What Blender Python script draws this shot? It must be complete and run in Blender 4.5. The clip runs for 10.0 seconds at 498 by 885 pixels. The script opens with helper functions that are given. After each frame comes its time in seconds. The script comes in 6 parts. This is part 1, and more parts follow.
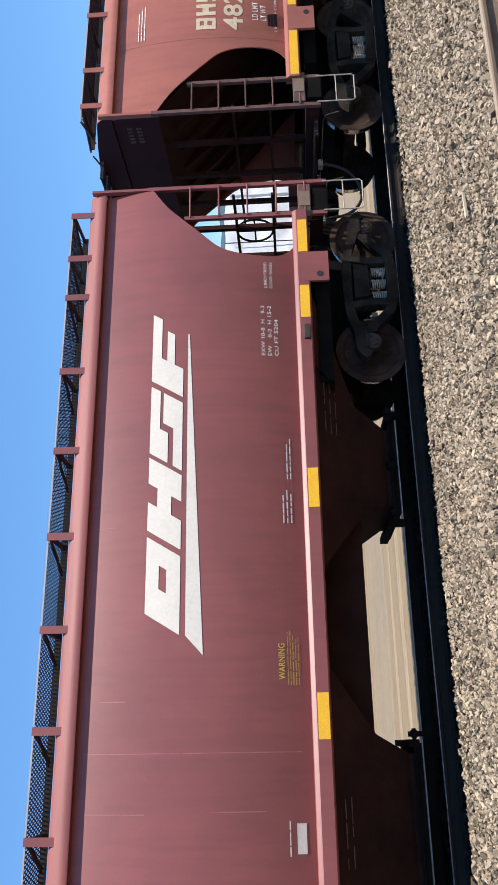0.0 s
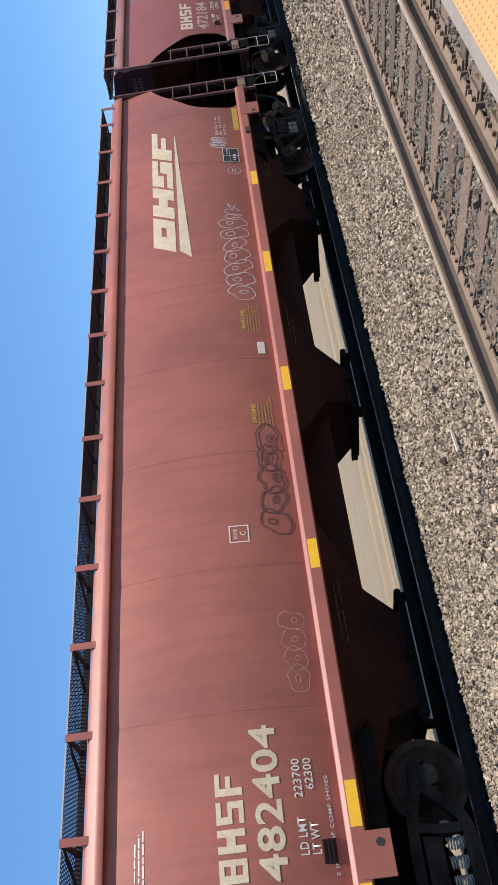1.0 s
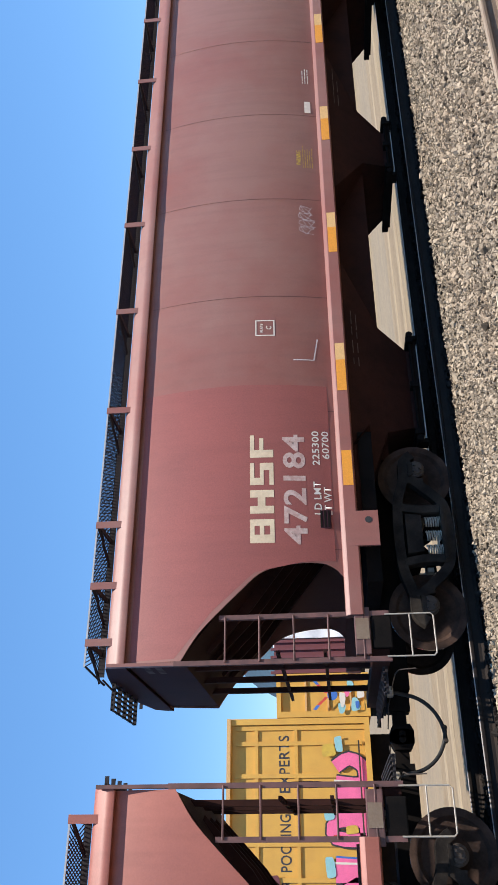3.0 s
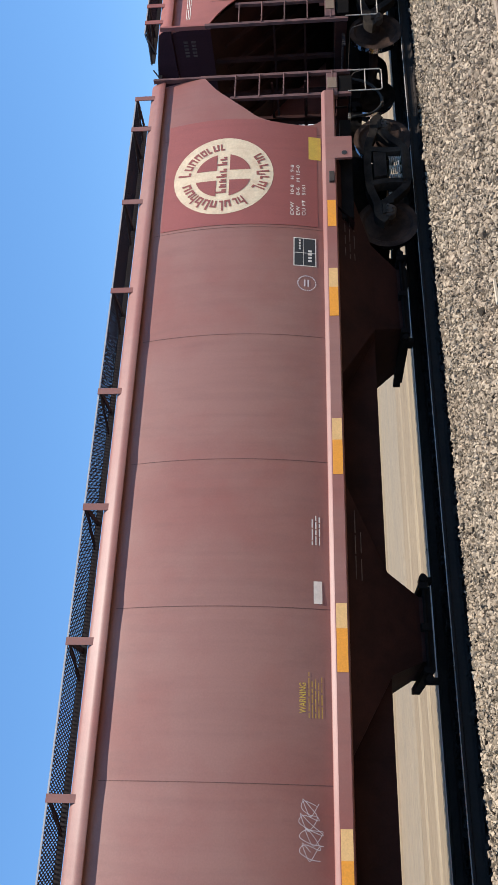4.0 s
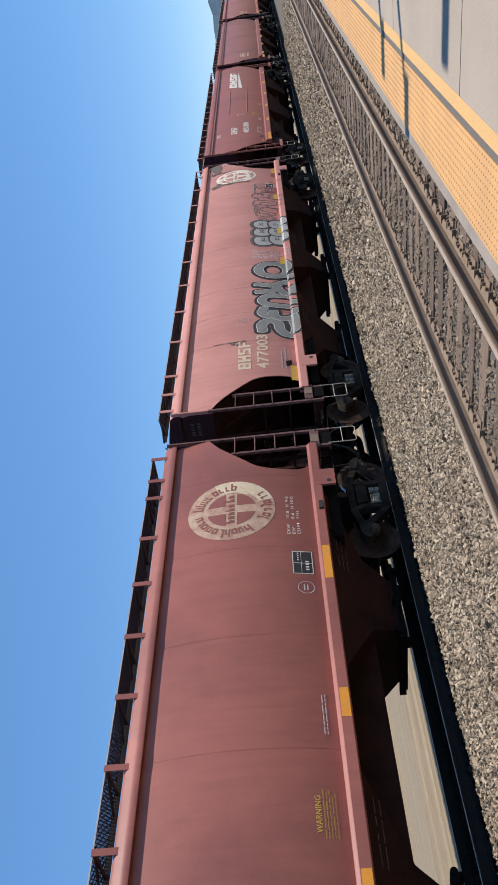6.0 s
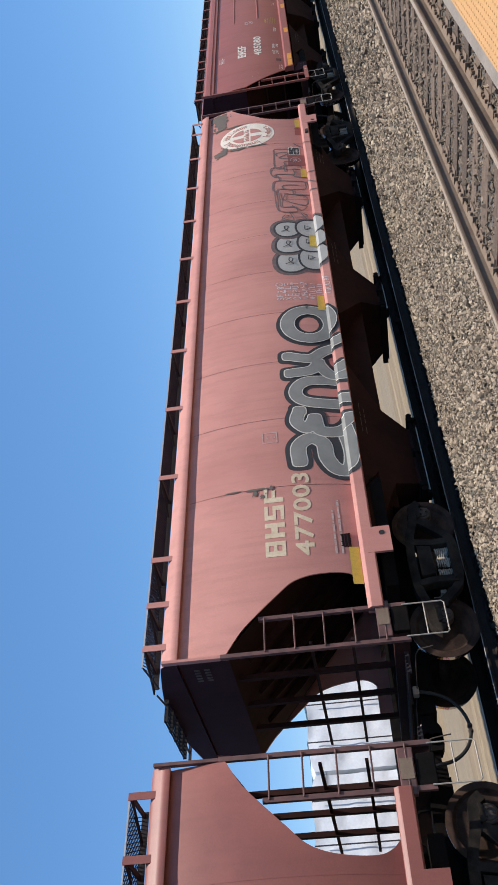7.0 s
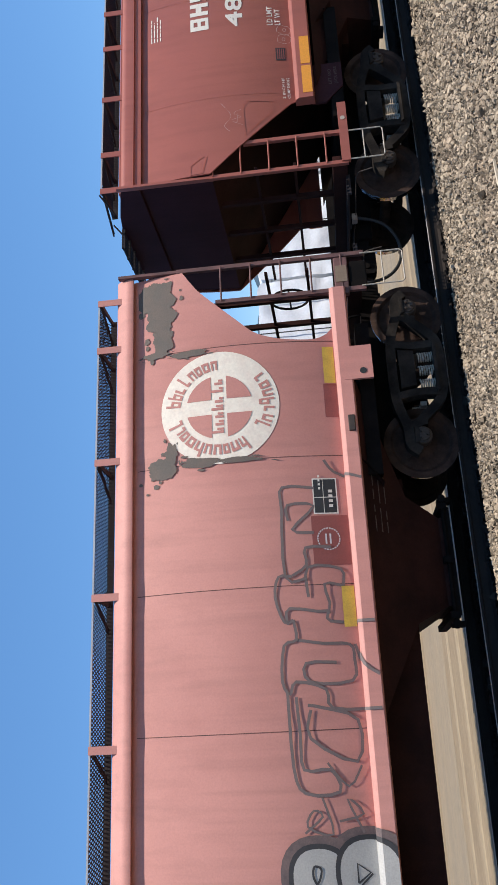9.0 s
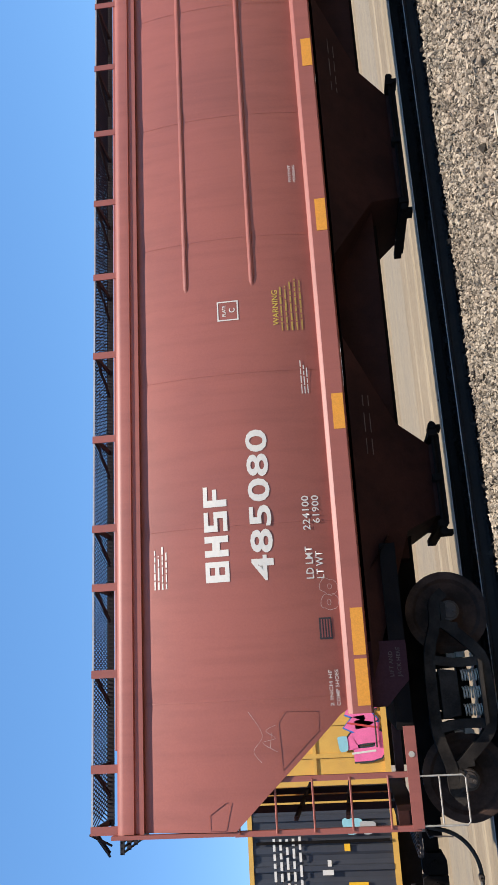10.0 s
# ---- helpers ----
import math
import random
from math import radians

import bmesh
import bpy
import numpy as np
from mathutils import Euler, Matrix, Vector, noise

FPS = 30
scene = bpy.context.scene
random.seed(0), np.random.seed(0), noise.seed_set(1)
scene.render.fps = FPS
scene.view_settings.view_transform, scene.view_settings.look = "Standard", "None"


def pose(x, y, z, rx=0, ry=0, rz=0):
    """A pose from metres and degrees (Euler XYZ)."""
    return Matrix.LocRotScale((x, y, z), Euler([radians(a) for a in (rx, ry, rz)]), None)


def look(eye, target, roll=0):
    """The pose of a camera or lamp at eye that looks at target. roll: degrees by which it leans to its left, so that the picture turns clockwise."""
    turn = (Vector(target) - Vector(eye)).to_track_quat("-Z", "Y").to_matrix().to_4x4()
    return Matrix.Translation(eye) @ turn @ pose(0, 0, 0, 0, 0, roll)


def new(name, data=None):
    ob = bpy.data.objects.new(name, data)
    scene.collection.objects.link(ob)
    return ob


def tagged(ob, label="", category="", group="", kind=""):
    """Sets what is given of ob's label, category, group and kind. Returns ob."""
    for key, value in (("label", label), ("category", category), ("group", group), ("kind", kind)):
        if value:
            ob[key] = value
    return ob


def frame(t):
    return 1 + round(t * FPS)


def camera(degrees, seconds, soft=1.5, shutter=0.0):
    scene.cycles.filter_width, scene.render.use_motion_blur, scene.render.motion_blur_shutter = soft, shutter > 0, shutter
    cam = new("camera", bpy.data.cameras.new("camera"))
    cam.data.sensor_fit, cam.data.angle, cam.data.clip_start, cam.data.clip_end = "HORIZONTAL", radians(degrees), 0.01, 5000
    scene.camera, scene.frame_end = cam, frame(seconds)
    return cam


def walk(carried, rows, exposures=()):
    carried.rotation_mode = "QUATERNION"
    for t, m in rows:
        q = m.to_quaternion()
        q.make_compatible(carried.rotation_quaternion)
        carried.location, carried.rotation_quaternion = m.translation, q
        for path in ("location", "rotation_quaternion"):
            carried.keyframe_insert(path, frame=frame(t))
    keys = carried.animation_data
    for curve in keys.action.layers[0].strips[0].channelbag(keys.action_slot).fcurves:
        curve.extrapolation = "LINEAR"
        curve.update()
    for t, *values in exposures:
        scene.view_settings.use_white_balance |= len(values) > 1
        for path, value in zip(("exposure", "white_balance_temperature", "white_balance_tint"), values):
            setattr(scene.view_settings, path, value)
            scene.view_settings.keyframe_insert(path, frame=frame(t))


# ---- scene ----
# x runs along the tracks, y across them towards the train, z up from the rail heads.
EYE = (0.0, 0.0, 1.62)
cam = camera(34.68, 10.0, 1.0, 0.0)
# seconds, heading to the right of the square view, upward tilt, lean; the picture is held on its side
ROWS = [
    (0.0, 20.83, 2.97, -2.02),
    (0.2, 27.06, 2.68, -5.17),
    (0.5, 34.43, 2.02, -9.26),
    (0.8, 37.73, 1.85, -9.36),
    (1.0, 38.60, 2.08, -7.99),
    (1.5, 39.12, 2.82, -4.81),
    (2.0, 36.12, 3.99, -2.97),
    (2.2, 34.33, 4.83, -2.89),
    (3.3, 26.23, 5.34, -2.53),
    (3.5, 25.36, 5.30, -2.03),
    (4.0, 26.38, 4.88, -0.67),
    (4.5, 36.34, 2.94, -2.25),
    (5.0, 49.19, 0.81, -4.74),
    (5.5, 54.99, 2.00, -6.37),
    (5.7, 55.15, 2.82, -6.17),
    (6.8, 49.43, 5.73, -6.38),
    (7.0, 46.12, 6.23, -7.42),
    (7.5, 39.27, 7.28, -7.62),
    (8.0, 35.23, 7.03, -7.11),
    (8.5, 27.28, 6.27, -5.78),
    (9.0, 19.83, 5.86, -4.79),
    (9.5, 19.03, 5.41, -4.73),
    (10.0, 16.90, 6.03, -4.93),
]


def aim(yaw, tilt, lean):
    a, b = radians(yaw), radians(tilt)
    way = Vector((math.sin(a) * math.cos(b), math.cos(a) * math.cos(b), math.sin(b)))
    return look(EYE, Vector(EYE) + way, lean - 90)


walk(cam, [(t, aim(a, b, c)) for t, a, b, c in ROWS],
     [(0.0, 0.55), (0.5, 0.40), (2.0, 0.42), (3.4, 0.58), (4.0, 0.50), (4.5, 0.40), (5.5, 0.20), (7.0, 0.20), (8.0, 0.30), (9.0, 0.30), (9.5, 0.34), (10.0, 0.50)])

# ---- world and sun ----
SUN_EL, SUN_AZ = radians(66), Vector((0.5, -0.87))
world = bpy.data.worlds.new("sky")
world.use_nodes = True
scene.world = world
wn, wl = world.node_tree.nodes, world.node_tree.links
sky = wn.new("ShaderNodeTexSky")
sky.sky_type, sky.sun_disc = "NISHITA", False
sky.sun_elevation, sky.sun_rotation = SUN_EL, math.atan2(SUN_AZ.x, SUN_AZ.y)
sky.air_density, sky.dust_density, sky.ozone_density = 0.85, 0.0, 3.0
tone = wn.new("ShaderNodeHueSaturation")
tone.inputs["Saturation"].default_value = 1.20
wl.new(sky.outputs[0], tone.inputs["Color"])
clear = wn.new("ShaderNodeMix")
clear.data_type = "RGBA"
clear.inputs[0].default_value = 0.5
clear.inputs[7].default_value = (0.86, 1.92, 3.90, 1)
wl.new(tone.outputs[0], clear.inputs[6])
wl.new(clear.outputs[2], wn["Background"].inputs[0])
wn["Background"].inputs[1].default_value = 0.158
sun_data = bpy.data.lights.new("sun", "SUN")
sun_data.energy, sun_data.angle, sun_data.color = 5.0, radians(0.55), (1.0, 0.938, 0.862)
sun = new("sun", sun_data)
sun_way = Vector((SUN_AZ.x * math.cos(SUN_EL), SUN_AZ.y * math.cos(SUN_EL), math.sin(SUN_EL)))
sun.matrix_world = look(sun_way * 50, (0, 0, 0))


# ---- materials ----
def material(name, colour, rough=0.7, metal=0.0, second=None, scale=3.0, amount=0.35, grain=60.0, grain_amount=0.12,
             bump=0.15, bump_scale=80.0, stretch=(1, 1, 1), random_value=0.0, spec=0.5, streak=0.0):
    """Base colour mixed with a second one by large stains, fine grain, optional streaks down the surface, and a fine relief."""
    m = bpy.data.materials.new(name)
    m.use_nodes = True
    n, l = m.node_tree.nodes, m.node_tree.links
    b = n["Principled BSDF"]
    co = n.new("ShaderNodeTexCoord")
    mp = n.new("ShaderNodeMapping")
    mp.inputs["Scale"].default_value = stretch
    l.new(co.outputs["Object"], mp.inputs[0])
    big = n.new("ShaderNodeTexNoise")
    big.inputs["Scale"].default_value, big.inputs["Detail"].default_value, big.inputs["Roughness"].default_value = scale, 6, 0.6
    fine = n.new("ShaderNodeTexNoise")
    fine.inputs["Scale"].default_value, fine.inputs["Detail"].default_value = grain, 4
    l.new(mp.outputs[0], big.inputs[0])
    l.new(mp.outputs[0], fine.inputs[0])
    ramp = n.new("ShaderNodeMapRange")
    ramp.inputs[1].default_value, ramp.inputs[2].default_value = 0.38, 0.68
    ramp.inputs[3].default_value, ramp.inputs[4].default_value = 0.0, amount
    l.new(big.outputs[0], ramp.inputs[0])
    mix = n.new("ShaderNodeMix")
    mix.data_type = "RGBA"
    mix.inputs[6].default_value = (*colour, 1)
    mix.inputs[7].default_value = (*(second or [c * 0.6 for c in colour]), 1)
    l.new(ramp.outputs[0], mix.inputs[0])
    out = mix.outputs[2]
    if streak:
        sm = n.new("ShaderNodeMapping")
        sm.inputs["Scale"].default_value = (9, 9, 0.35)
        l.new(co.outputs["Object"], sm.inputs[0])
        sn = n.new("ShaderNodeTexNoise")
        sn.inputs["Scale"].default_value, sn.inputs["Detail"].default_value = 1.0, 5
        l.new(sm.outputs[0], sn.inputs[0])
        sr = n.new("ShaderNodeMapRange")
        sr.inputs[1].default_value, sr.inputs[2].default_value, sr.inputs[3].default_value, sr.inputs[4].default_value = 0.45, 0.75, 0.0, streak
        l.new(sn.outputs[0], sr.inputs[0])
        sx = n.new("ShaderNodeMix")
        sx.data_type = "RGBA"
        sx.inputs[7].default_value = (*[c * 0.55 for c in colour], 1)
        l.new(sr.outputs[0], sx.inputs[0])
        l.new(out, sx.inputs[6])
        out = sx.outputs[2]
    hsv = n.new("ShaderNodeHueSaturation")
    val = n.new("ShaderNodeMapRange")
    val.inputs[1].default_value, val.inputs[2].default_value = 0.25, 0.75
    val.inputs[3].default_value, val.inputs[4].default_value = 1 - grain_amount, 1 + grain_amount
    l.new(fine.outputs[0], val.inputs[0])
    l.new(val.outputs[0], hsv.inputs["Value"])
    l.new(out, hsv.inputs["Color"])
    out = hsv.outputs[0]
    if random_value:
        info = n.new("ShaderNodeNewGeometry") if random_value > 0 else n.new("ShaderNodeObjectInfo")
        h2 = n.new("ShaderNodeHueSaturation")
        v2 = n.new("ShaderNodeMapRange")
        v2.inputs[3].default_value, v2.inputs[4].default_value = 1 - abs(random_value), 1 + abs(random_value)
        l.new(info.outputs["Random Per Island" if random_value > 0 else "Random"], v2.inputs[0])
        l.new(v2.outputs[0], h2.inputs["Value"])
        l.new(out, h2.inputs["Color"])
        out = h2.outputs[0]
    l.new(out, b.inputs["Base Color"])
    b.inputs["Roughness"].default_value, b.inputs["Metallic"].default_value = rough, metal
    b.inputs["Specular IOR Level"].default_value = spec
    if bump:
        bn = n.new("ShaderNodeTexNoise")
        bn.inputs["Scale"].default_value, bn.inputs["Detail"].default_value = bump_scale, 5
        l.new(mp.outputs[0], bn.inputs[0])
        bp = n.new("ShaderNodeBump")
        bp.inputs["Strength"].default_value, bp.inputs["Distance"].default_value = bump, 0.01
        l.new(bn.outputs[0], bp.inputs["Height"])
        l.new(bp.outputs[0], b.inputs["Normal"])
    return m


M = {}
M["ballast_ground"] = material("ballast_ground", (0.11, 0.095, 0.078), 0.95, second=(0.06, 0.052, 0.043), scale=1.5, grain=35, grain_amount=0.6, bump=1.0, bump_scale=28)
M["stone"] = material("stone", (0.295, 0.236, 0.168), 0.9, second=(0.21, 0.155, 0.105), scale=1.3, amount=0.6, grain=90, grain_amount=0.25, bump=0.4, random_value=0.72, spec=0.2)
# Bed and stones below the train: its shade is put into their near-black colour.
M["shaded_bed"] = material("shaded_bed", (0.018, 0.016, 0.014), 0.95, spec=0.1, second=(0.010, 0.009, 0.008), scale=1.5, grain=35, grain_amount=0.5, bump=1.0, bump_scale=28)
M["shaded_stone"] = material("shaded_stone", (0.024, 0.020, 0.017), 0.95, second=(0.013, 0.011, 0.009), scale=5, grain=90, grain_amount=0.2, bump=0.3, random_value=0.6, spec=0.1)
M["stone_dark"] = material("stone_dark", (0.185, 0.140, 0.098), 0.9, second=(0.085, 0.062, 0.044), scale=4, grain=90, grain_amount=0.25, bump=0.3, random_value=0.5, spec=0.3)
M["dirt"] = material("dirt", (0.235, 0.178, 0.110), 0.95, second=(0.165, 0.122, 0.075), scale=0.6, amount=0.8, grain=14, grain_amount=0.2, bump=0.5, bump_scale=12, stretch=(0.4, 2.2, 1))
M["tie"] = material("tie", (0.105, 0.072, 0.050), 0.9, second=(0.165, 0.115, 0.075), scale=5, amount=0.7, grain=18, grain_amount=0.45, bump=0.8, bump_scale=20, stretch=(6, 0.6, 3), random_value=-0.35)
M["rail_side"] = material("rail_side", (0.20, 0.145, 0.10), 0.8, second=(0.16, 0.10, 0.065), scale=4, amount=0.7, grain=40, bump=0.3)
M["rail_head"] = material("rail_head", (0.42, 0.39, 0.36), 0.5, 0.15, second=(0.34, 0.28, 0.25), scale=3, grain=30, bump=0.05)
# Much darker than bare steel: shade below the cars is put into this colour.
M["steel_dark_shade"] = material("steel_dark_shade", (0.0075, 0.0068, 0.0065), 0.85, 0.0, spec=0.04, second=(0.017, 0.013, 0.011), scale=4, amount=0.6, grain=50, bump=0.3)
M["wheel_rust"] = material("wheel_rust", (0.026, 0.018, 0.015), 0.7, 0.0, spec=0.05, second=(0.13, 0.078, 0.058), scale=3, amount=0.55, grain=50, bump=0.2)
M["tread"] = material("tread", (0.55, 0.53, 0.51), 0.25, 1.0, grain=30, bump=0.02)
M["spring"] = material("spring", (0.42, 0.375, 0.31), 0.6, 0.0, second=(0.22, 0.16, 0.11), scale=10, amount=0.5)
M["grating"] = material("grating", (0.030, 0.026, 0.028), 0.7, 0.0, spec=0.2, grain=40)
M["walk_rim"] = material("walk_rim", (0.42, 0.43, 0.44), 0.5, 0.2, grain=40)
M["platform"] = material("platform", (0.33, 0.270, 0.208), 0.9, second=(0.26, 0.21, 0.16), scale=0.8, amount=0.6, grain=45, grain_amount=0.08, bump=0.1)
M["lip"] = material("lip", (0.27, 0.225, 0.18), 0.9, second=(0.19, 0.16, 0.13), scale=3, amount=0.7, grain=45, bump=0.2)
M["tactile"] = material("tactile", (0.55, 0.30, 0.11), 0.75, second=(0.43, 0.24, 0.10), scale=1.6, amount=0.6, grain=50, grain_amount=0.08, bump=0.05)
M["stripe_grey"] = material("stripe_grey", (0.115, 0.10, 0.085), 0.9, second=(0.17, 0.15, 0.12), scale=5)
M["stripe_yellow"] = material("stripe_yellow", (0.56, 0.33, 0.12), 0.8, second=(0.45, 0.28, 0.13), scale=3)
M["white_paint"] = material("white_paint", (0.70, 0.645, 0.555), 0.6, second=(0.6, 0.56, 0.5), scale=3, amount=0.5, grain=30, grain_amount=0.06, bump=0.03)
M["cream_paint"] = material("cream_paint", (0.66, 0.54, 0.37), 0.7, second=(0.50, 0.36, 0.24), scale=5, amount=0.55, grain=30, grain_amount=0.1, bump=0.03, streak=0.25)
M["bone_paint"] = material("bone_paint", (0.76, 0.69, 0.57), 0.7, second=(0.62, 0.48, 0.40), scale=6, amount=0.5, grain=30, grain_amount=0.08, bump=0.03)
M["faded_white"] = material("faded_white", (0.55, 0.42, 0.37), 0.75, second=(0.38, 0.22, 0.19), scale=9, amount=0.9, grain=40, grain_amount=0.15, bump=0.03)
M["yellow_paint"] = material("yellow_paint", (0.62, 0.42, 0.06), 0.7, second=(0.4, 0.25, 0.06), scale=8, amount=0.5)
M["yellow_print"] = material("yellow_print", (0.46, 0.29, 0.055), 0.75, second=(0.32, 0.15, 0.06), scale=9, amount=0.8)
M["reflector"] = material("reflector", (0.85, 0.46, 0.02), 0.45, second=(0.7, 0.36, 0.03), scale=6, bump=0.0)
M["reflector_dull"] = material("reflector_dull", (0.70, 0.28, 0.025), 0.5, second=(0.58, 0.24, 0.04), scale=6, bump=0.0)
M["black_paint"] = material("black_paint", (0.03, 0.03, 0.032), 0.7, second=(0.06, 0.05, 0.05), scale=5, bump=0.03)
M["grey_paint"] = material("grey_paint", (0.255, 0.248, 0.222), 0.65, second=(0.185, 0.18, 0.165), scale=3, amount=0.7, grain=12, grain_amount=0.12, bump=0.03)
M["silver_paint"] = material("silver_paint", (0.41, 0.39, 0.355), 0.6, second=(0.34, 0.325, 0.30), scale=3, amount=0.6, bump=0.03)
M["marker"] = material("marker", (0.105, 0.046, 0.040), 0.8, second=(0.20, 0.07, 0.055), scale=6, amount=0.7, bump=0.03)
M["soot_spray"] = material("soot_spray", (0.16, 0.11, 0.10), 0.85, second=(0.09, 0.07, 0.07), scale=9, amount=0.8, bump=0.03)
M["marker_grey"] = material("marker_grey", (0.17, 0.13, 0.12), 0.8, bump=0.03)
M["bare_steel"] = material("bare_steel", (0.115, 0.098, 0.082), 0.85, second=(0.16, 0.115, 0.09), scale=6, amount=0.5)
M["chalk"] = material("chalk", (0.62, 0.56, 0.55), 0.8, bump=0.03)
M["chalk_dim"] = material("chalk_dim", (0.12, 0.08, 0.065), 0.8, second=(0.03, 0.018, 0.015), scale=12, amount=0.9, bump=0.03)
M["green_board"] = material("green_board", (0.030, 0.032, 0.032), 0.6, bump=0.02)
M["wrap"] = material("wrap", (0.80, 0.82, 0.84), 0.45, second=(0.66, 0.70, 0.74), scale=2.5, amount=0.6, grain=14, grain_amount=0.06, bump=1.0, bump_scale=5)
M["box_yellow"] = material("box_yellow", (0.66, 0.37, 0.07), 0.6, second=(0.5, 0.27, 0.06), scale=2, amount=0.5)
M["box_black"] = material("box_black", (0.035, 0.037, 0.045), 0.5, second=(0.06, 0.06, 0.065), scale=2)
M["box_maroon"] = material("box_maroon", (0.16, 0.045, 0.05), 0.6, second=(0.1, 0.04, 0.05), scale=2)
M["pink_paint"] = material("pink_paint", (0.85, 0.16, 0.34), 0.6, bump=0.02)
M["teal_paint"] = material("teal_paint", (0.28, 0.55, 0.58), 0.6, bump=0.02)
M["blue_paint"] = material("blue_paint", (0.05, 0.16, 0.5), 0.6, bump=0.02)
M["red_paint"] = material("red_paint", (0.6, 0.06, 0.05), 0.6, bump=0.02)
# Distance haze is put into this blue-grey base colour.
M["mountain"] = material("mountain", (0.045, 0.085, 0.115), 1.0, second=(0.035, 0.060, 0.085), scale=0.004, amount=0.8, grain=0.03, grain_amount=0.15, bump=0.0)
M["galvanised"] = material("galvanised", (0.45, 0.45, 0.44), 0.5, 0.6)
M["wood_pale"] = material("wood_pale", (0.50, 0.42, 0.31), 0.8, second=(0.4, 0.32, 0.22), scale=8, stretch=(1, 8, 4))
# Grimy hopper and end-frame paint, with the shade under the car put into it.
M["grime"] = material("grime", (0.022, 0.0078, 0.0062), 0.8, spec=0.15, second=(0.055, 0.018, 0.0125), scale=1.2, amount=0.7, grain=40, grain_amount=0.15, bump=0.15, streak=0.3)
# Darker streaked copy of the paint; the shade of the car ends is in it.
M["shade_soot"] = material("shade_soot", (0.050, 0.017, 0.021), 0.8, spec=0.15, second=(0.030, 0.011, 0.014), scale=1.5, amount=0.7, grain=40, grain_amount=0.15, bump=0.1, streak=0.4)
M["rail_worn"] = material("rail_worn", (0.40, 0.315, 0.225), 0.5, 0.15, second=(0.30, 0.22, 0.15), scale=3, amount=0.7, grain=30, grain_amount=0.2, bump=0.1)
# Rail sides below the train, darkened to carry its shade.
M["rail_shaded"] = material("rail_shaded", (0.020, 0.016, 0.014), 0.8, second=(0.034, 0.024, 0.018), scale=4, amount=0.6, spec=0.15, grain=40, bump=0.3)
M["bearing"] = material("bearing", (0.06, 0.045, 0.035), 0.6, second=(0.025, 0.02, 0.018), scale=14, amount=0.7, spec=0.3)
M["worn_cream"] = material("worn_cream", (0.50, 0.36, 0.25), 0.75, second=(0.36, 0.17, 0.125), scale=4, amount=0.9, grain=30, grain_amount=0.15, bump=0.03, streak=0.3)
M["ladder_dull"] = material("ladder_dull", (0.150, 0.068, 0.060), 0.7, second=(0.055, 0.030, 0.028), scale=5, amount=0.8, grain=40, bump=0.1)
M["roof_maroon"] = material("roof_maroon", (0.270, 0.074, 0.066), 0.62, second=(0.19, 0.052, 0.048), scale=1.5, amount=0.8, grain=50, grain_amount=0.08, bump=0.06, stretch=(0.3, 4, 4))
# Paler red for reflections painted along the welds.
M["seam_glint"] = material("seam_glint", (0.36, 0.135, 0.125), 0.6, second=(0.26, 0.075, 0.066), scale=4, amount=0.9, bump=0.0)
M["seam_grime"] = material("seam_grime", (0.085, 0.040, 0.034), 0.8, second=(0.16, 0.065, 0.052), scale=3, amount=0.9, bump=0.0)
# Near-black base carries the shade below the car; the paler patches are dust.
M["dusty_shade_steel"] = material("dusty_shade_steel", (0.014, 0.012, 0.011), 0.85, spec=0.05, second=(0.10, 0.080, 0.062), scale=2.6, amount=0.40, grain=50, grain_amount=0.2, bump=0.3)
M["rubber"] = material("rubber", (0.02, 0.02, 0.02), 0.6)
CAR_PAINT = {
    "maroon": material("paint_maroon", (0.245, 0.058, 0.050), 0.50, spec=0.75, second=(0.165, 0.040, 0.037), scale=0.6, amount=0.85, grain=50, grain_amount=0.05, bump=0.06, streak=0.35),
    "brick": material("paint_brick", (0.36, 0.112, 0.076), 0.5, second=(0.24, 0.075, 0.055), scale=0.5, amount=0.85, grain=50, grain_amount=0.07, bump=0.07, streak=0.38),
    "brown": material("paint_brown", (0.26, 0.125, 0.100), 0.5, second=(0.23, 0.072, 0.055), scale=0.45, amount=1.0, grain=50, grain_amount=0.06, bump=0.06, streak=0.25),
    "oxide": material("paint_oxide", (0.325, 0.104, 0.077), 0.5, second=(0.20, 0.064, 0.050), scale=0.5, amount=0.9, grain=50, grain_amount=0.06, bump=0.06, streak=0.3),
    "pink": material("paint_pink", (0.53, 0.235, 0.190), 0.65, second=(0.42, 0.170, 0.138), scale=0.5, amount=0.8, grain=50, grain_amount=0.06, bump=0.07, streak=0.32),
    "fresh": material("paint_fresh", (0.325, 0.092, 0.063), 0.5, second=(0.25, 0.074, 0.054), scale=0.5, amount=0.75, grain=50, grain_amount=0.06, bump=0.06, streak=0.32),
}
M["pale_orange"] = material("pale_orange", (0.66, 0.40, 0.16), 0.55, second=(0.5, 0.3, 0.12), scale=6, bump=0.0)
M["red_patch"] = material("red_patch", (0.27, 0.075, 0.062), 0.55, second=(0.22, 0.066, 0.056), scale=0.8, amount=0.6, bump=0.05, streak=0.2)


# ---- building helpers ----
def part(name, bm, mat, parent=None, label="", smooth=False):
    """Link a bmesh as one mesh object under its parent."""
    me = bpy.data.meshes.new(name)
    bm.to_mesh(me)
    bm.free()
    me.materials.append(mat)
    if smooth:
        me.polygons.foreach_set("use_smooth", [True] * len(me.polygons))
        me.set_sharp_from_angle(angle=radians(34))
    ob = new(name, me)
    if parent:
        ob.parent = parent
    if label:
        ob["label"] = label
    return ob


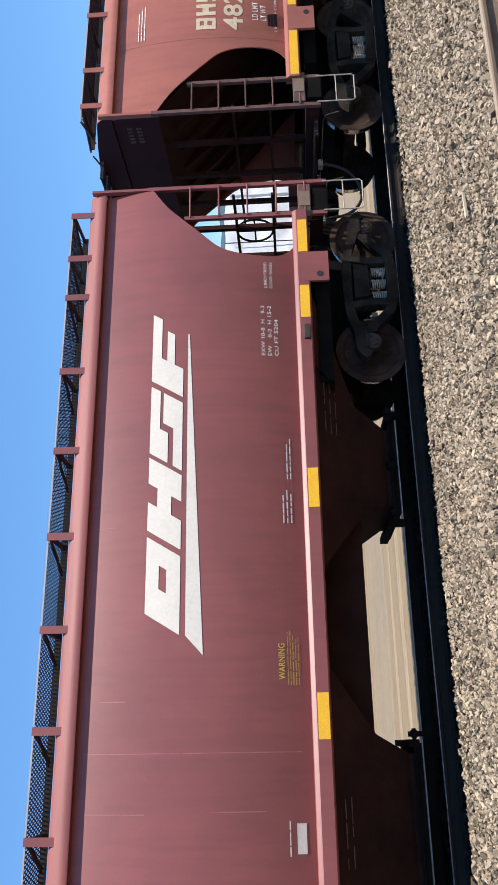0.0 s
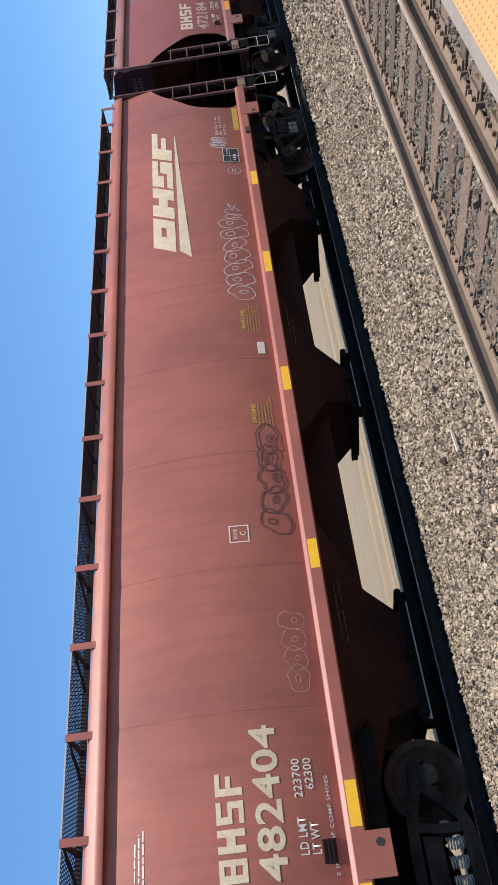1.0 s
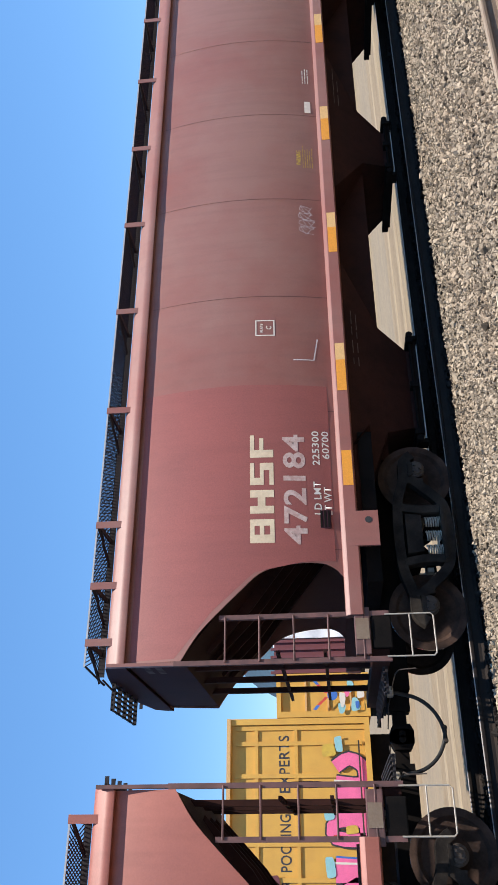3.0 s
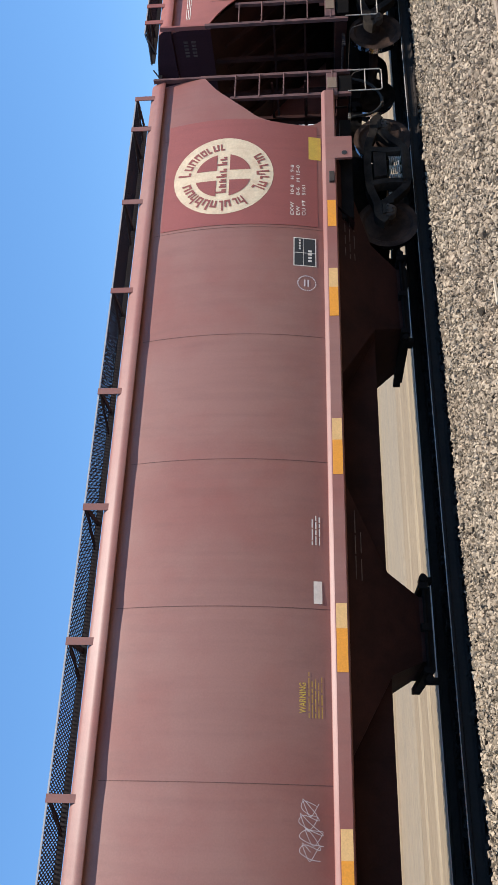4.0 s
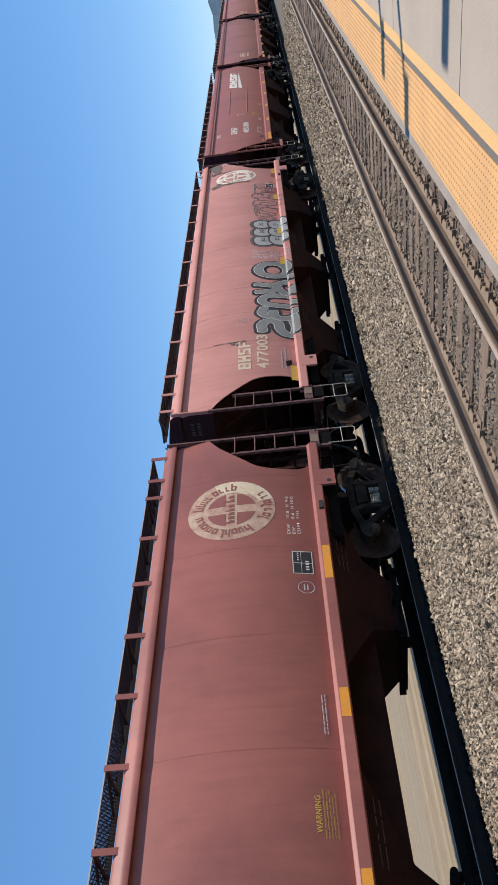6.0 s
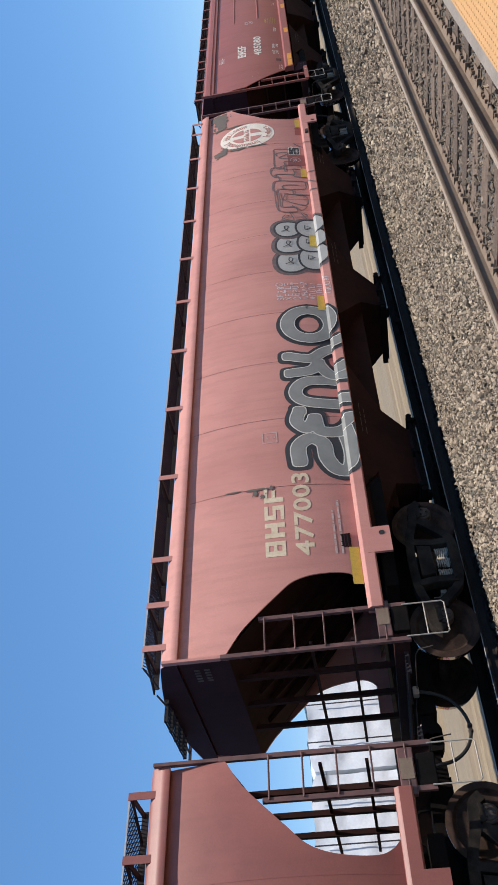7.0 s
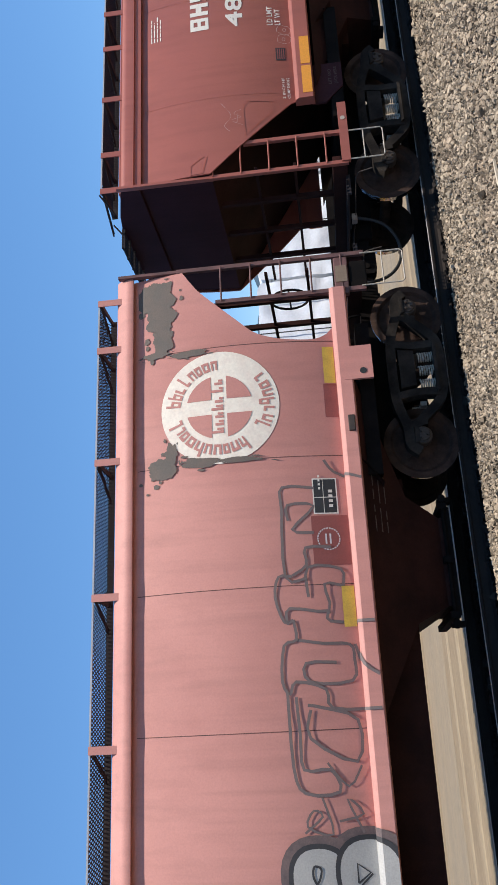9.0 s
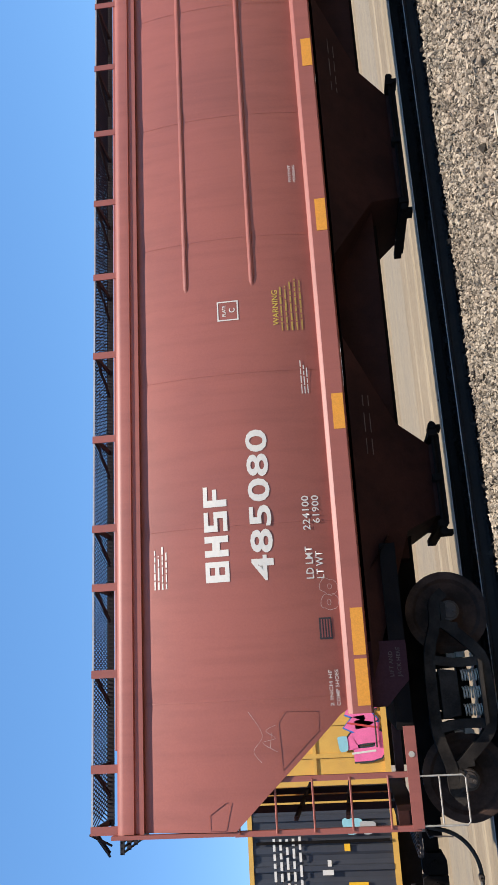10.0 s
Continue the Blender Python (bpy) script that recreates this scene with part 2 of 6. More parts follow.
def shared(name, mesh, parent, at=None):
    ob = new(name, mesh)
    ob.parent = parent
    if at is not None:
        ob.matrix_basis = at
    return ob


def box(bm, x0, x1, y0, y1, z0, z1):
    v = [bm.verts.new((x, y, z)) for x in (x0, x1) for y in (y0, y1) for z in (z0, z1)]
    for a, b, c, d in ((0, 1, 3, 2), (4, 6, 7, 5), (0, 4, 5, 1), (2, 3, 7, 6), (0, 2, 6, 4), (1, 5, 7, 3)):
        bm.faces.new((v[a], v[b], v[c], v[d]))


def boxed(*args, bevel=0.0):
    bm = bmesh.new()
    box(bm, *args)
    if bevel:
        bmesh.ops.bevel(bm, geom=bm.edges[:], offset=bevel, segments=2, affect="EDGES", profile=0.6)
    return bm


def tube(bm, points, r, n=8):
    """A round bar along a line of points."""
    rings = []
    pts = [Vector(p) for p in points]
    for i, p in enumerate(pts):
        d = (pts[min(i + 1, len(pts) - 1)] - pts[max(i - 1, 0)]).normalized()
        side = d.cross(Vector((0.31, 0.27, 0.91))).normalized()
        up = d.cross(side)
        rings.append([bm.verts.new(p + r * (math.cos(2 * math.pi * k / n) * side + math.sin(2 * math.pi * k / n) * up)) for k in range(n)])
    for a, b in zip(rings, rings[1:]):
        for k in range(n):
            bm.faces.new((a[k], a[(k + 1) % n], b[(k + 1) % n], b[k]))
    bm.faces.new(rings[0][::-1])
    bm.faces.new(rings[-1])


def lathe(bm, profile, axis_at, n=32):
    """Turn a profile of (along y, radius) about a line parallel to y through axis_at = (x, z), offset y."""
    x0, y0, z0 = axis_at
    rings = [[bm.verts.new((x0 + r * math.cos(2 * math.pi * k / n), y0 + y, z0 + r * math.sin(2 * math.pi * k / n))) for k in range(n)] for y, r in profile]
    for a, b in zip(rings, rings[1:]):
        for k in range(n):
            bm.faces.new((a[k], b[k], b[(k + 1) % n], a[(k + 1) % n]))
    bm.faces.new(rings[0])
    bm.faces.new(rings[-1][::-1])


def prism(bm, outline, y0, y1):
    """Extrude an (x, z) outline from y0 to y1."""
    a = [bm.verts.new((x, y0, z)) for x, z in outline]
    b = [bm.verts.new((x, y1, z)) for x, z in outline]
    bm.faces.new(a)
    bm.faces.new(b[::-1])
    for i in range(len(a)):
        j = (i + 1) % len(a)
        bm.faces.new((a[i], b[i], b[j], a[j]))


# ---- ground, tracks, platform ----
def plane_strip(name, x0, x1, profile, mat, nx, label, bumps=0.0, category="ground"):
    """A strip along the tracks over an (y, z) profile."""
    verts, faces = [], []
    xs = np.linspace(x0, x1, nx)
    for x in xs:
        for y, z in profile:
            verts.append((x, y, z + (bumps * noise.noise((x * 0.9, y * 0.9, 3.0)) if bumps else 0)))
    k = len(profile)
    for i in range(nx - 1):
        for j in range(k - 1):
            faces.append((i * k + j, (i + 1) * k + j, (i + 1) * k + j + 1, i * k + j + 1))
    me = bpy.data.meshes.new(name)
    me.from_pydata(verts, [], faces)
    me.materials.append(mat)
    me.update()
    return tagged(new(name, me), label, category, kind="structure")


GROUND_Z = -0.17
plane_strip("ground", -3000, 3000, [(-3000, -0.6), (-6, -0.6), (12.2, -0.6), (13.6, -0.32), (21.5, -0.30), (22.3, -0.18), (25.9, -0.18), (26.8, -0.3), (60, -0.3), (4000, -0.3)], M["dirt"], 61,
            "pale sandy dirt ground reaching to the horizon")


M["gravel"] = material("gravel", (0.225, 0.178, 0.118), 0.95, second=(0.175, 0.145, 0.105), scale=0.7, amount=0.7, grain=16, grain_amount=0.25, bump=0.5, bump_scale=14, stretch=(0.3, 2.5, 1))
M["pale_sand"] = material("pale_sand", (0.29, 0.228, 0.148), 0.95, second=(0.20, 0.152, 0.095), scale=0.8, amount=0.8, grain=16, grain_amount=0.2, bump=0.5, bump_scale=12, stretch=(0.3, 2.2, 1))
plane_strip("gravel_road", -200, 400, [(17.3, -0.308), (17.6, -0.292), (21.3, -0.288), (21.6, -0.31)], M["gravel"], 301, "grey compacted gravel strip beside the siding", bumps=0.01)
for rut in (14.75, 16.2):
    plane_strip("wheel_track", -200, 400, [(rut, -0.325), (rut + 0.08, -0.298), (rut + 0.26, -0.296), (rut + 0.36, -0.325)], M["pale_sand"], 301, "pale sandy ridge between wheel ruts", bumps=0.02)


def bed_z(y):
    """The height of the ballast across both tracks."""
    if y < 5.4:
        return -0.185
    if y < 6.0:
        return -0.185 - 0.10 * (y - 5.4) / 0.6
    if y < 8.6:
        return -0.285 + 0.03 * math.sin((y - 6.0) / 2.6 * math.pi)
    if y < 9.5:
        return -0.285 + 0.10 * (y - 8.6) / 0.9
    if y < 12.4:
        return -0.185
    return -0.185 - 0.45 * (y - 12.4) / 1.0


ys = [2.30] + [2.6 + 0.2 * i for i in range(35)]
plane_strip("ballast_bed", -60, 400, [(y, bed_z(y) - 0.015) for y in [9.4 + 0.2 * i for i in range(16)] + [13.4]], M["shaded_bed"], 401,
            "stone bed under the train, shade put into its colour", bumps=0.02, category="track bed")
plane_strip("ballast_bed", -60, 400, [(y, bed_z(y) - 0.015) for y in ys], M["ballast_ground"], 401, "grey crushed stone track bed", bumps=0.02, category="track bed")


def stones(name, mat, count, xr, yr, size, seed, label, lift=0.0, density=None):
    """Many small broken stones, joined into one mesh."""
    rng = np.random.default_rng(seed)
    base = np.array([(1, 0, 0), (-1, 0, 0), (0, 1, 0), (0, -1, 0), (0, 0, 1), (0, 0, -1), (0.62, 0.62, 0.5), (-0.62, -0.62, 0.5)], float)
    faces = np.array([(6, 4, 0), (6, 2, 4), (6, 0, 2), (4, 2, 1), (4, 1, 7), (7, 1, 3), (7, 3, 4), (4, 3, 0), (2, 0, 5), (1, 2, 5), (3, 1, 5), (0, 3, 5)])
    px = xr[0] + (xr[1] - xr[0]) * rng.random(count)
    if density == "near":
        px = xr[0] + (xr[1] - xr[0]) * rng.random(count) ** 1.5
    py = yr[0] + (yr[1] - yr[0]) * rng.random(count)
    r = size * np.exp(rng.normal(0, 0.32, count)) * 0.5
    grid = np.array([bed_z(y) for y in np.linspace(0, 14, 1401)])
    pz = grid[np.clip((py * 100).astype(int), 0, 1400)] + r * rng.uniform(-0.1, 0.55, count) + lift
    jit = base[None] * rng.uniform(0.65, 1.25, (count, 8, 1)) * rng.uniform(0.65, 1.25, (count, 1, 3))
    q = rng.normal(size=(count, 4))
    q /= np.linalg.norm(q, axis=1)[:, None]
    w, x, y, z = q.T
    R = np.stack([1 - 2 * (y * y + z * z), 2 * (x * y - z * w), 2 * (x * z + y * w), 2 * (x * y + z * w), 1 - 2 * (x * x + z * z), 2 * (y * z - x * w),
                  2 * (x * z - y * w), 2 * (y * z + x * w), 1 - 2 * (x * x + y * y)], 1).reshape(-1, 3, 3)
    v = np.einsum("nij,nkj->nki", R, jit) * r[:, None, None] + np.stack([px, py, pz], 1)[:, None]
    f = faces[None] + 8 * np.arange(count)[:, None, None]
    me = bpy.data.meshes.new(name)
    nf = count * 12
    me.vertices.add(count * 8)
    me.vertices.foreach_set("co", v.reshape(-1).astype(np.float32))
    me.loops.add(nf * 3)
    me.loops.foreach_set("vertex_index", f.reshape(-1).astype(np.int32))
    me.polygons.add(nf)
    me.polygons.foreach_set("loop_start", np.arange(0, nf * 3, 3, dtype=np.int32))
    me.update(calc_edges=True)
    me.shade_flat()
    me.materials.append(mat)
    return tagged(new(name, me), label, "ballast", kind="stuff")


stones("ballast_stones", M["stone"], 105000, (-3, 15), (5.0, 9.72), 0.040, 1, "loose grey crushed stone between the two tracks")
stones("ballast_stones", M["stone"], 40000, (15, 60), (5.0, 9.72), 0.066, 2, "grey crushed stone further along the line", density="near")
stones("ballast_stones", M["stone_dark"], 24000, (2.5, 24), (2.45, 5.0), 0.044, 3, "dirty brown stone between the wooden ties", lift=-0.018, density="near")
stones("ballast_stones", M["stone_dark"], 9000, (-9, 2.6), (2.45, 5.0), 0.046, 7, "dirty brown stone between the nearest wooden ties", lift=-0.018)
stones("ballast_stones", M["shaded_stone"], 9000, (-4, 20), (9.72, 12.3), 0.06, 4, "stone under the train, shade put into its dark colour")

stones("ballast_stones", M["stone"], 2500, (-3, 16), (5.0, 9.68), 0.056, 11, "larger broken stones among the grey ballast", lift=0.004)

RAIL = [(-0.075, -0.17), (0.075, -0.17), (0.075, -0.158), (0.012, -0.135), (0.009, -0.045), (0.035, -0.035), (0.037, -0.010), (0.030, -0.002),
        (-0.030, -0.002), (-0.037, -0.010), (-0.035, -0.035), (-0.009, -0.045), (-0.012, -0.135), (-0.075, -0.158)]


def rail(y, label, mat="rail_side"):
    """One rail with foot, web and head, and a worn bright running band."""
    bm = bmesh.new()
    a = [bm.verts.new((-60, y + p, q)) for p, q in RAIL]
    b = [bm.verts.new((400, y + p, q)) for p, q in RAIL]
    for i in range(len(a)):
        j = (i + 1) % len(a)
        bm.faces.new((a[i], b[i], b[j], a[j]))
    bm.faces.new(a[::-1])
    bm.faces.new(b)
    bmesh.ops.recalc_face_normals(bm, faces=bm.faces[:])
    ob = tagged(part("rail", bm, M[mat]), label, "rail", "rails", "structure")
    part("running_band", boxed(-60, 400, y - 0.029, y + 0.029, -0.004, 0.001), M["rail_worn" if mat == "rail_side" else "rail_head"], ob, "bright worn rail head")
    return ob


RAIL_Y = (3.30, 4.775, 10.0, 11.5)
for y in RAIL_Y[:2]:
    rail(y, "rusty steel rail with a worn head on the empty track")
for y in RAIL_Y[2:]:
    rail(y, "steel rail with a bright head, sides darkened to stand for shade", "rail_shaded")


def tie_mesh(seed):
    rng = random.Random(seed)
    bm = boxed(-0.115, 0.115, -1.30, 1.30, -0.18, 0.0)
    bmesh.ops.subdivide_edges(bm, edges=[e for e in bm.edges if abs(e.verts[0].co.y - e.verts[1].co.y) > 1], cuts=9)
    for v in bm.verts:
        v.co.x += rng.uniform(-0.010, 0.010)
        v.co.z += rng.uniform(-0.008, 0.004)
    bmesh.ops.bevel(bm, geom=[e for e in bm.edges if e.is_boundary is False and e.calc_face_angle(0) > 1.0], offset=0.006, segments=1, affect="EDGES")
    me = bpy.data.meshes.new("tie")
    bm.to_mesh(me)
    bm.free()
    me.materials.append(M["tie"])
    return me


def plate_mesh():
    """A tie plate with four spikes and rail anchors."""
    bm = bmesh.new()
    box(bm, -0.09, 0.09, -0.17, 0.17, -0.004, 0.014)
    for x in (-0.055, 0.055):
        for y in (-0.098, 0.098):
            box(bm, x - 0.012, x + 0.012, y - 0.016, y + 0.016, 0.010, 0.042)
    box(bm, -0.15, -0.125, -0.11, 0.11, -0.03, 0.035)
    box(bm, 0.125, 0.15, -0.11, 0.11, -0.03, 0.035)
    me = bpy.data.meshes.new("tie_plate")
    bm.to_mesh(me)
    bm.free()
    me.materials.append(M["rail_side"])
    return me


TIES, PLATE = [tie_mesh(i) for i in range(6)], plate_mesh()


def mesh_copy(me, mat):
    m2 = me.copy()
    m2.materials.clear()
    m2.materials.append(mat)
    return m2


def lay_ties(mid, x0, n, name_label, plates):
    rng = random.Random(int(mid * 10))
    for i in range(n):
        x = x0 + 0.50 * i + rng.uniform(-0.03, 0.03)
        t = tagged(new("railroad_tie", rng.choice(TIES)), name_label, "railroad tie", "ties of the track", "structure")
        t.matrix_basis = pose(x, mid + rng.uniform(-0.03, 0.03), -0.172 + rng.uniform(-0.008, 0.004), 0, 0, rng.uniform(-1.0, 1.0))
        if plates and x < 30:
            for d in (-0.7375, 0.7375):
                p = shared("tie_plate", PLATE, t)
                p.matrix_basis = pose(0, d, 0.0)


lay_ties(4.0375, 2.0, 160, "weathered brown wooden tie bedded in stone", True)
lay_ties(4.0375, -9.0, 22, "weathered brown wooden tie bedded in stone", True)
# Ties below the train get a near-black copy: shade put into the colour.
TIES = [mesh_copy(t, M["steel_dark_shade"]) for t in TIES]
lay_ties(10.75, -4.0, 60, "wooden tie under the train, shade put into its dark colour", False)

# the platform with its warning strip
PZ = 0.20


def platform():
    p = tagged(new("platform"), "pale concrete station platform with a yellow warning edge", "platform", kind="structure")
    part("slab", boxed(-40, 300, -14, 1.49, -0.6, PZ), M["platform"], p)
    part("yellow_line", boxed(-40, 300, 1.49, 1.605, -0.6, PZ + 0.002), M["stripe_yellow"], p, "worn ochre painted line")
    part("dark_line", boxed(-40, 300, 1.605, 1.67, -0.6, PZ - 0.006), M["stripe_grey"], p, "dark grey joint strip")
    part("edge_lip", boxed(-40, 300, 2.275, 2.39, -0.6, PZ - 0.004), M["lip"], p, "bare concrete edge")
    part("tactile_bed", boxed(-40, 300, 1.67, 2.275, -0.6, PZ + 0.001), M["tactile"], p, "orange-yellow tactile paving")
    # truncated domes, near ones as geometry
    verts, faces = [], []
    for i in range(430):
        for j in range(10):
            x, y = 3.2 + 0.06 * i, 1.70 + 0.06 * j
            k = len(verts)
            for r, z in ((0.0125, 0.0), (0.007, 0.006)):
                for a in range(6):
                    verts.append((x + r * math.cos(a * math.pi / 3), y + r * math.sin(a * math.pi / 3), PZ + 0.001 + z))
            for a in range(6):
                b = (a + 1) % 6
                faces.append((k + a, k + b, k + 6 + b, k + 6 + a))
            faces.append(tuple(k + 6 + a for a in range(6)))
    me = bpy.data.meshes.new("domes")
    me.from_pydata(verts, [], faces)
    me.materials.append(M["tactile"])
    d = new("domes", me)
    d.parent = p
    d["kind"] = "stuff"
    for x in (6.2, 9.3, 12.4, 15.5, 18.6):
        part("slab_joint", boxed(x - 0.006, x + 0.006, -14, 1.485, PZ - 0.02, PZ + 0.0025), M["stripe_grey"], p)


platform()


def lamp_post(x, y, h):
    """An unseen slim post, added out of view so that its shadow falls across the paving."""
    e = tagged(new("lamp_post"), "unseen tall slim post added to cast a shadow on the platform", "lamp post", "lamp posts on the platform")
    e.location = (x, y, PZ)
    bm = bmesh.new()
    tube(bm, [(0, 0, 0), (0, 0, h)], 0.06, 12)
    part("pole", bm, M["galvanised"], e)
    part("base_plate", boxed(-0.16, 0.16, -0.16, 0.16, 0, 0.03), M["galvanised"], e)
    part("lantern", boxed(-0.12, 0.12, -0.25, 0.35, h, h + 0.12, bevel=0.03), M["galvanised"], e)


for px, py, ph in ((9.06 + 0.56 * 2.6, 1.12 - 2.6, 9.0), (10.44 + 0.55 * 2.4, 1.26 - 2.4, 7.4), (6.87 + 0.56 * 3.2, 0.88 - 3.2, 8.6)):
    lamp_post(px, py, ph)

# a broken piece of pale wood on the stones
bm = boxed(-0.19, 0.19, -0.022, 0.022, -0.012, 0.012)
for v in bm.verts:
    if v.co.x > 0:
        v.co.y *= 0.45
stick = tagged(part("wood_stick", bm, M["wood_pale"]), "pale splintered piece of wood lying on the stones", "stick")
stick.matrix_basis = pose(5.04, 6.76, bed_z(6.76) + 0.05, 4, 3, 14)


# ---- the parked load row and the hills behind the train ----
YB = 23.0


def corrugated(bm, x0, x1, y, z0, z1, step=0.40, depth=0.05):
    """A ribbed wall facing the near side."""
    xs, n = [], int((x1 - x0) / step)
    for i in range(n):
        a = x0 + (x1 - x0) * i / n
        w = (x1 - x0) / n
        xs += [(a, 0), (a + 0.3 * w, 0), (a + 0.5 * w, depth), (a + 0.8 * w, depth)]
    xs.append((x1, 0))
    lo = [bm.verts.new((x, y + d, z0)) for x, d in xs]
    hi = [bm.verts.new((x, y + d, z1)) for x, d in xs]
    for i in range(len(xs) - 1):
        bm.faces.new((lo[i], lo[i + 1], hi[i + 1], hi[i]))


def box_car(x0, x1, z0, z1, mat, frame_mat, label, depth=0.05):
    e = tagged(new("box_car"), label, "box car", "parked cars behind the train")
    e.location = (x0, YB, z0)
    w, h = x1 - x0, z1 - z0
    bm = bmesh.new()
    if depth > 0.02:
        corrugated(bm, 0.1, w - 0.1, 0.03, 0.15, h - 0.12, depth=depth)
    box(bm, 0.1, w - 0.1, 0.10, 2.9, 0.15, h - 0.03)
    part("wall", bm, mat, e)
    for a in (0, w - 0.16):
        part("corner_post", boxed(a, a + 0.16, 0, 3.0, 0, h), frame_mat, e)
    part("bottom_rail", boxed(0.16, w - 0.16, 0, 0.09, 0, 0.15), frame_mat, e)
    part("top_rail", boxed(0.16, w - 0.16, 0, 0.09, h - 0.12, h), frame_mat, e)
    part("underframe", boxed(0.4, w - 0.4, 0.4, 2.6, -0.55, -0.02), M["steel_dark_shade"], e)
    return e


def blob_shape(bm, cx, cz, rx, rz, y, power=2.6, n=20, turn=0.0, wobble=0.0, seed=0):
    """A flat rounded shape in the plane y."""
    rng = random.Random(seed)
    ph = rng.uniform(0, 6)
    pts = []
    for k in range(n):
        a = 2 * math.pi * k / n
        s, c = math.sin(a), math.cos(a)
        u = rx * math.copysign(abs(c) ** (2 / power), c)
        w = rz * math.copysign(abs(s) ** (2 / power), s)
        g = 1 + wobble * math.sin(3 * a + ph)
        pts.append((cx + g * (u * math.cos(turn) - w * math.sin(turn)), cz + g * (u * math.sin(turn) + w * math.cos(turn))))
    bm.faces.new([bm.verts.new((x, y, z)) for x, z in pts])


def sprayed(parent, mat, blobs, y, name="spray_paint"):
    for i, b in enumerate(blobs):
        bm = bmesh.new()
        blob_shape(bm, b[0], b[1], b[2], b[3], y - 0.001 * i, wobble=0.12, seed=i)
        part(name, bm, mat, parent)


for y in (YB + 0.75, YB + 2.25):
    rail(y, "rusty rail of the siding behind the train")
c1 = box_car(-2.70, 3.60, 0.84, 4.74, M["box_yellow"], M["box_yellow"], "ochre yellow ribbed box car with pink spray paint", 0.012)
c2 = box_car(-19.43, -2.98, 0.84, 4.76, M["box_black"], M["box_yellow"], "black ribbed box car with yellow top rail and white marks")
for k in range(8):
    x = 0.68 + 0.82 * k if k < 7 else 6.0
    part("post", boxed(x, x + 0.11, 0.055, 0.098, 0.15, 3.66), M["box_yellow"], c1)
for z in (1.97, 3.05):
    part("waist_rail", boxed(0.16, 6.14, 0.060, 0.099, z, z + 0.10), M["box_yellow"], c1)
# Sunlight on the top edge is put into a paler colour.
part("top_cap", boxed(0.0, 6.30, -0.06, 0.02, 3.80, 3.905), M["pale_orange"], c1, "top edge in a paler colour that stands for sunlight")
for x in (0.9, 3.4):
    part("lower_rod", boxed(x, x + 2.3, -0.02, 0.01, 0.30, 0.34), M["bearing"], c1)
c3 = box_car(3.62, 4.80, 0.78, 3.36, M["box_yellow"], M["box_yellow"], "low ochre yellow ribbed crate with blue and white marks", 0.012)
for z in (0.5, 1.12, 1.74):
    part("slat", boxed(0.16, 1.04, 0.06, 0.098, z, z + 0.05), M["pale_orange"], c3)
sprayed(c3, M["teal_paint"], [(0.22, 0.78, 0.14, 0.10), (0.30, 0.40, 0.18, 0.12), (0.80, 0.52, 0.16, 0.09)], -0.06)
sprayed(c3, M["pink_paint"], [(0.62, 0.62, 0.10, 0.07)], -0.064)
for (xa, za), (xb, zb), tint in (((0.30, 1.42), (0.52, 1.18), "red_paint"), ((0.86, 1.42), (0.62, 1.18), "red_paint"), ((0.18, 1.52), (0.30, 1.42), "blue_paint"), ((0.98, 1.52), (0.86, 1.42), "blue_paint")):
    bm = bmesh.new()
    bm.faces.new([bm.verts.new((x, -0.058, z)) for x, z in ((xa, za - 0.05), (xb, zb - 0.05), (xb, zb + 0.05), (xa, za + 0.05))])
    part("sign_bar", bm, M[tint], c3)
bm = bmesh.new()
lathe(bm, [(-0.004, 0.07), (-0.004, 0.14), (0.004, 0.14), (0.004, 0.07)], (0.57, -0.056, 1.02), 18)
part("sign_ring", bm, M["blue_paint"], c3)
sprayed(c3, M["white_paint"], [(0.45, 0.75, 0.2, 0.08), (0.6, 0.25, 0.14, 0.1)], -0.068)
sprayed(c3, M["blue_paint"], [(0.3, 0.35, 0.1, 0.05)], -0.072)
mark_rng = random.Random(8)
for r in range(5):
    x = 13.7
    while x < 15.5:
        w = mark_rng.uniform(0.10, 0.30)
        part("white_mark", boxed(x, x + w, -0.03, -0.015, 3.2 - 0.17 * r, 3.265 - 0.17 * r), M["white_paint"], c2)
        x += w + 0.07
part("white_mark", boxed(14.6, 14.72, -0.03, -0.015, 1.72, 2.0), M["white_paint"], c2)
part("white_mark", boxed(14.8, 14.95, -0.03, -0.015, 1.76, 1.86), M["white_paint"], c2)
part("door_rod", boxed(13.55, 13.62, -0.05, -0.015, 0.2, 3.7), M["galvanised"], c2)
part("door_rod", boxed(15.35, 15.42, -0.05, -0.015, 0.2, 3.7), M["steel_dark_shade"], c2)
sprayed(c2, M["teal_paint"], [(15.75, 1.15, 0.20, 0.26)], -0.03)
sprayed(c2, M["silver_paint"], [(15.7, 0.75, 0.16, 0.2)], -0.032)
part("orange_plate", boxed(15.15, 15.32, -0.035, -0.015, 1.25, 1.40), M["reflector"], c2)
part("yellow_plate", boxed(14.3, 14.42, -0.035, -0.015, 0.85, 1.35), M["reflector"], c2)
for k in range(14):
    part("post", boxed(1.2 * k + 0.3, 1.2 * k + 0.42, -0.012, 0.02, 0.15, 3.75), M["box_black"], c2)


